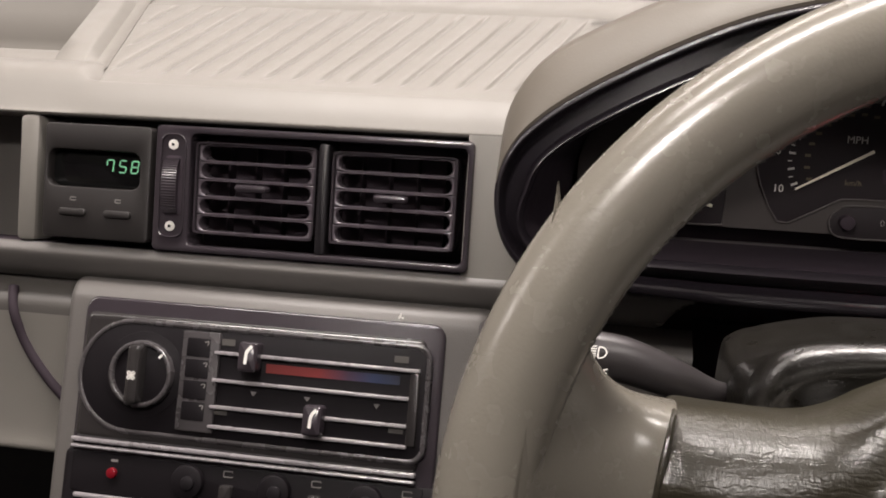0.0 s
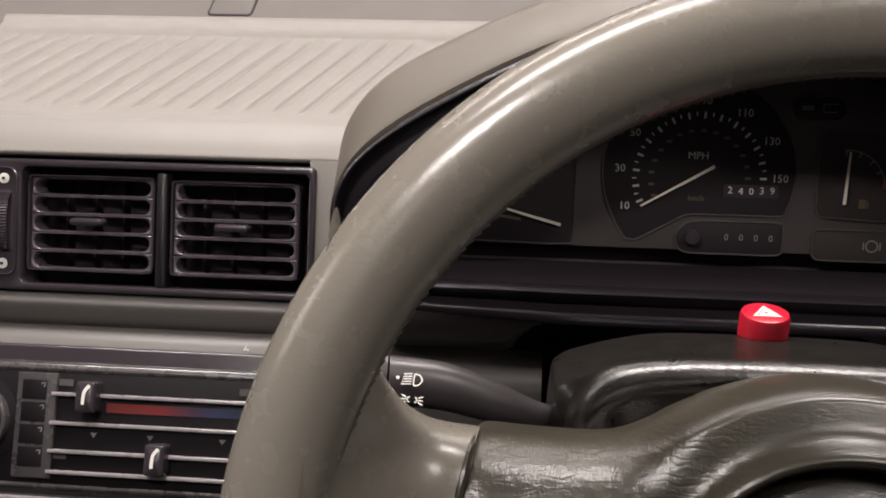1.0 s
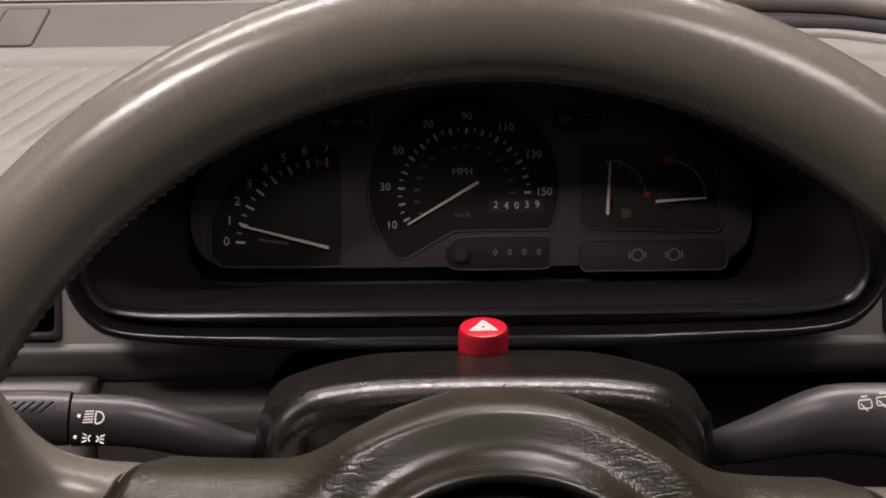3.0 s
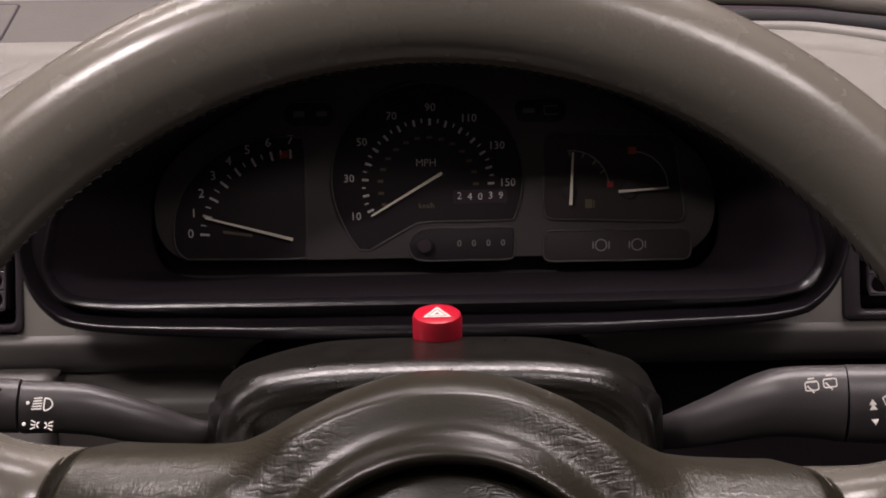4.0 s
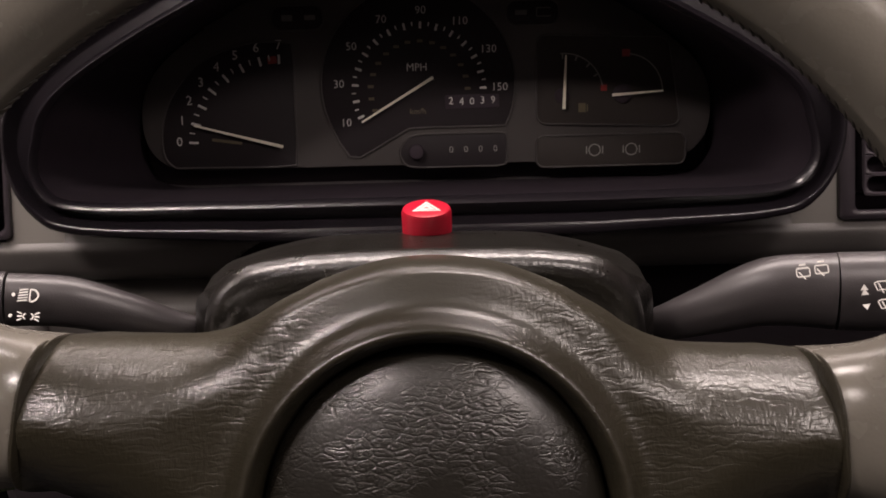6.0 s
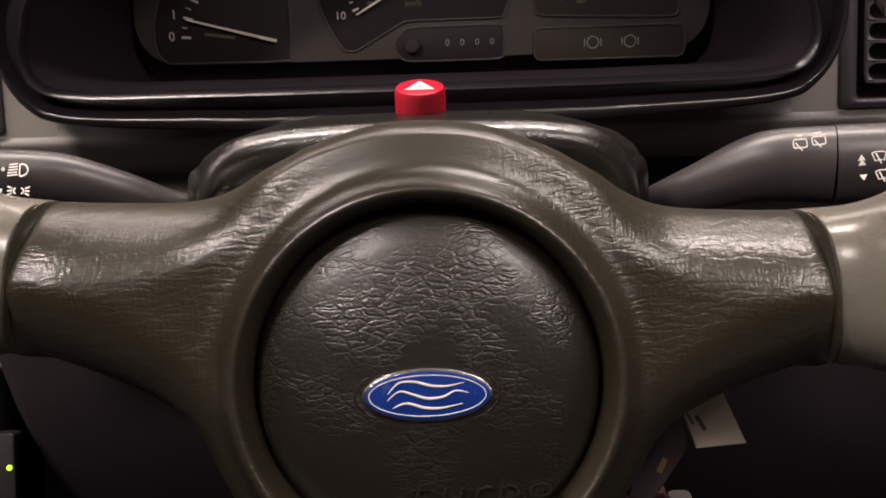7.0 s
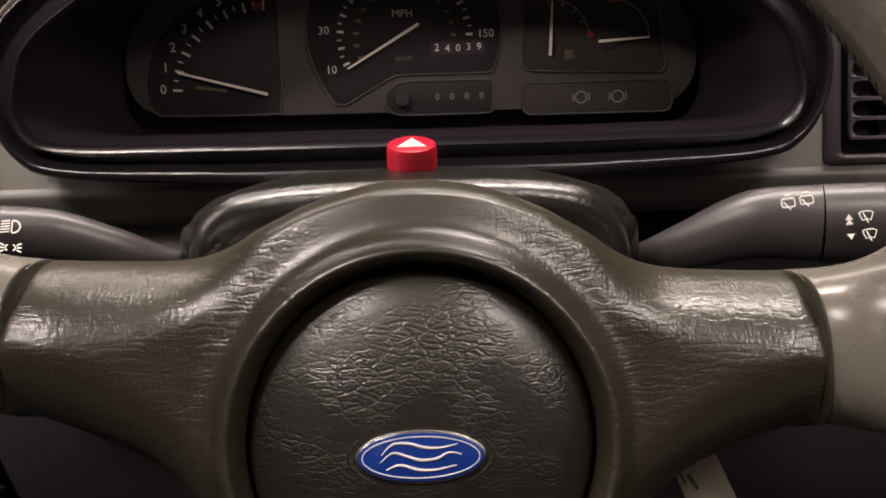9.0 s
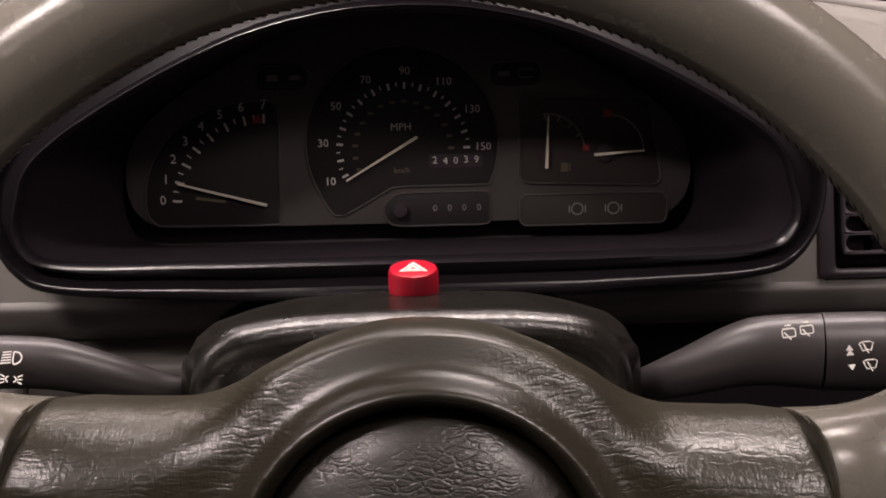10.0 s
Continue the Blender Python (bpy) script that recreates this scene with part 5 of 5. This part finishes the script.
L1 = stalk_frame((-0.1368, 0.3380, 0.7030), -10)
lamp_sign(lst, L1, 0.9)
side_sign(lst, L1 @ Matrix.Translation((0.0004, -0.0074, 0.0006)))
part("dot_print", disc(0.0007, -0.0001, 0.0001, 0.00005, 12, -0.0062, 0.0), WHITE, lst, m=L1)
part("dot_print", disc(0.0007, -0.0001, 0.0001, 0.00005, 12, -0.0068, -0.0074), WHITE, lst, m=L1)
R1 = stalk_frame((0.1365, 0.3485, 0.7000), 12) @ Matrix.Diagonal((0.82, 0.82, 1, 1))
box_sign(rst, R1, True)
box_sign(rst, R1 @ Matrix.Translation((0.0090, 0.0006, 0)), False)
R2 = stalk_frame((0.1634, 0.3442, 0.6954), 9) @ Matrix.Diagonal((0.84, 0.84, 1, 1))
wiper_sign(rst, R2)
wiper_sign(rst, R2 @ Matrix.Translation((0.0010, -0.0078, -0.0004)))
for y, d in ((-0.0010, False), (-0.0030, False), (-0.0086, True)):
    part("arrow_print", triangle(-0.0080, y + 0.001, 0.0021, 0.0, d), WHITE if d else INSTW, rst, m=R2, smooth=False)

# ---- below the wheel ----
bolster = thing("knee_bolster", Matrix.Translation((0.0, 0.45, 0.5)), "dark curved lower trim panel under the column", "trim panel")
bm = bmesh.new()
loops = []
for q in range(13):
    s_ = q / 12
    z = 0.590 - 0.25 * s_
    xl = -0.2145 + 0.057 * s_ ** 1.5
    line = [(xl + 0.004, 0.520), (xl, 0.470), (xl + 0.003, 0.447), (xl + 0.012, 0.436), (xl + 0.035, 0.430), (0.0, 0.438), (0.20, 0.430), (0.34, 0.440)]
    loops.append([(x, y + 0.12 * s_ ** 2 - 0.02 * s_ * (1 - s_), z) for x, y in smooth_line(line, 4)])
loft(bm, loops, closed=False)
part("panel", bm, DARKTRIM, bolster)
bm = bmesh.new()
loft(bm, [[(lp[0][0] - 0.004, lp[0][1], lp[0][2]), (lp[3][0] - 0.0022, lp[3][1], lp[3][2]), (lp[9][0] - 0.0012, lp[9][1] - 0.0014, lp[9][2]), (lp[13][0], lp[13][1] - 0.0006, lp[13][2])] for lp in loops], closed=False)
part("edge_welt", bm, DARKTRIM, bolster, "rounded welt along the edge")
mat_red = thing("red_cloth", Matrix.Translation((0.09, 0.40, 0.30)), "dark red cloth with pale hem hung on the lower trim", "cloth")
part("fold", box(0.050, 0.1085, 0.392, 0.402, 0.30, 0.522, 0.004), material("dark_red_cloth", (0.035, 0.0015, 0.004), 0.9, grain=0.5, grain_scale=600), mat_red)
part("white_hem", box(0.1087, 0.1205, 0.391, 0.401, 0.30, 0.518, 0.003), material("grey_white_cloth", (0.045, 0.042, 0.042), 0.9), mat_red, "off-white hem")

# ---- windscreen foot ----
BASEM = material("screen_base_plastic", (0.10, 0.09, 0.082), 0.7, grain=0.3, grain_scale=600)
sill = thing("windscreen_sill", Matrix.Translation((-0.3, 0.76, 0.79)), "dark grey sill panel rising to the windscreen", "sill")
part("panel", extrude([(0.727, 0.770), (0.729, 0.795), (0.800, 0.834)], X_L, 0.17), BASEM, sill)
part("ledge", extrude(smooth_line([(0.800, 0.834), (0.803, 0.8365), (0.810, 0.8380), (0.90, 0.842), (0.99, 0.842)], 3), X_L, 0.17), DASH, sill, "light grey ledge below the glass")
part("hatch", plate(rrect(0.0318, 0.050, 0.003, 4, 0, 0.0268), -0.001, 0.0010, 0.0008), BASEM, sill, "small access hatch", m=leaning((-0.3276, 0.7490, 0.8060), 61.2))
part("hatch_gap", plate(rrect(0.0345, 0.0526, 0.004, 4, 0, 0.0268), -0.001, 0.0006, 0.0002), PITCH, sill, m=leaning((-0.3276, 0.7490, 0.8060), 61.2))
rail = thing("pillar_trim", Matrix.Translation((0.36, 0.735, 0.80)), "grey rounded trim at the foot of the windscreen pillar", "trim")
part("moulding", tube(smooth_line([(0.16, 0.806, 0.833), (0.27, 0.792, 0.8295), (0.31, 0.772, 0.8250), (0.36, 0.735, 0.8190), (0.42, 0.670, 0.810), (0.47, 0.60, 0.80)], 5), [0.0095] * 26, 20), TRIM, rail)
part("upper_edge", tube(smooth_line([(0.16, 0.826, 0.848), (0.27, 0.812, 0.8445), (0.31, 0.792, 0.8400), (0.36, 0.755, 0.8340), (0.42, 0.690, 0.825), (0.47, 0.62, 0.815)], 5), [0.0075] * 26, 16), DASH_LOW, rail)
part("seal", tube(smooth_line([(0.16, 0.780, 0.813), (0.27, 0.768, 0.8110), (0.31, 0.750, 0.8075), (0.36, 0.713, 0.8015), (0.42, 0.648, 0.793), (0.47, 0.58, 0.785)], 5), [0.0075] * 26, 16), DARKCAB, rail, "dark rubber seal")
part("inner_lip", tube(smooth_line([(0.16, 0.748, 0.806), (0.25, 0.742, 0.8055), (0.285, 0.728, 0.8025), (0.32, 0.700, 0.797), (0.37, 0.640, 0.785)], 5), [0.0065] * 21, 16), DASH, rail)
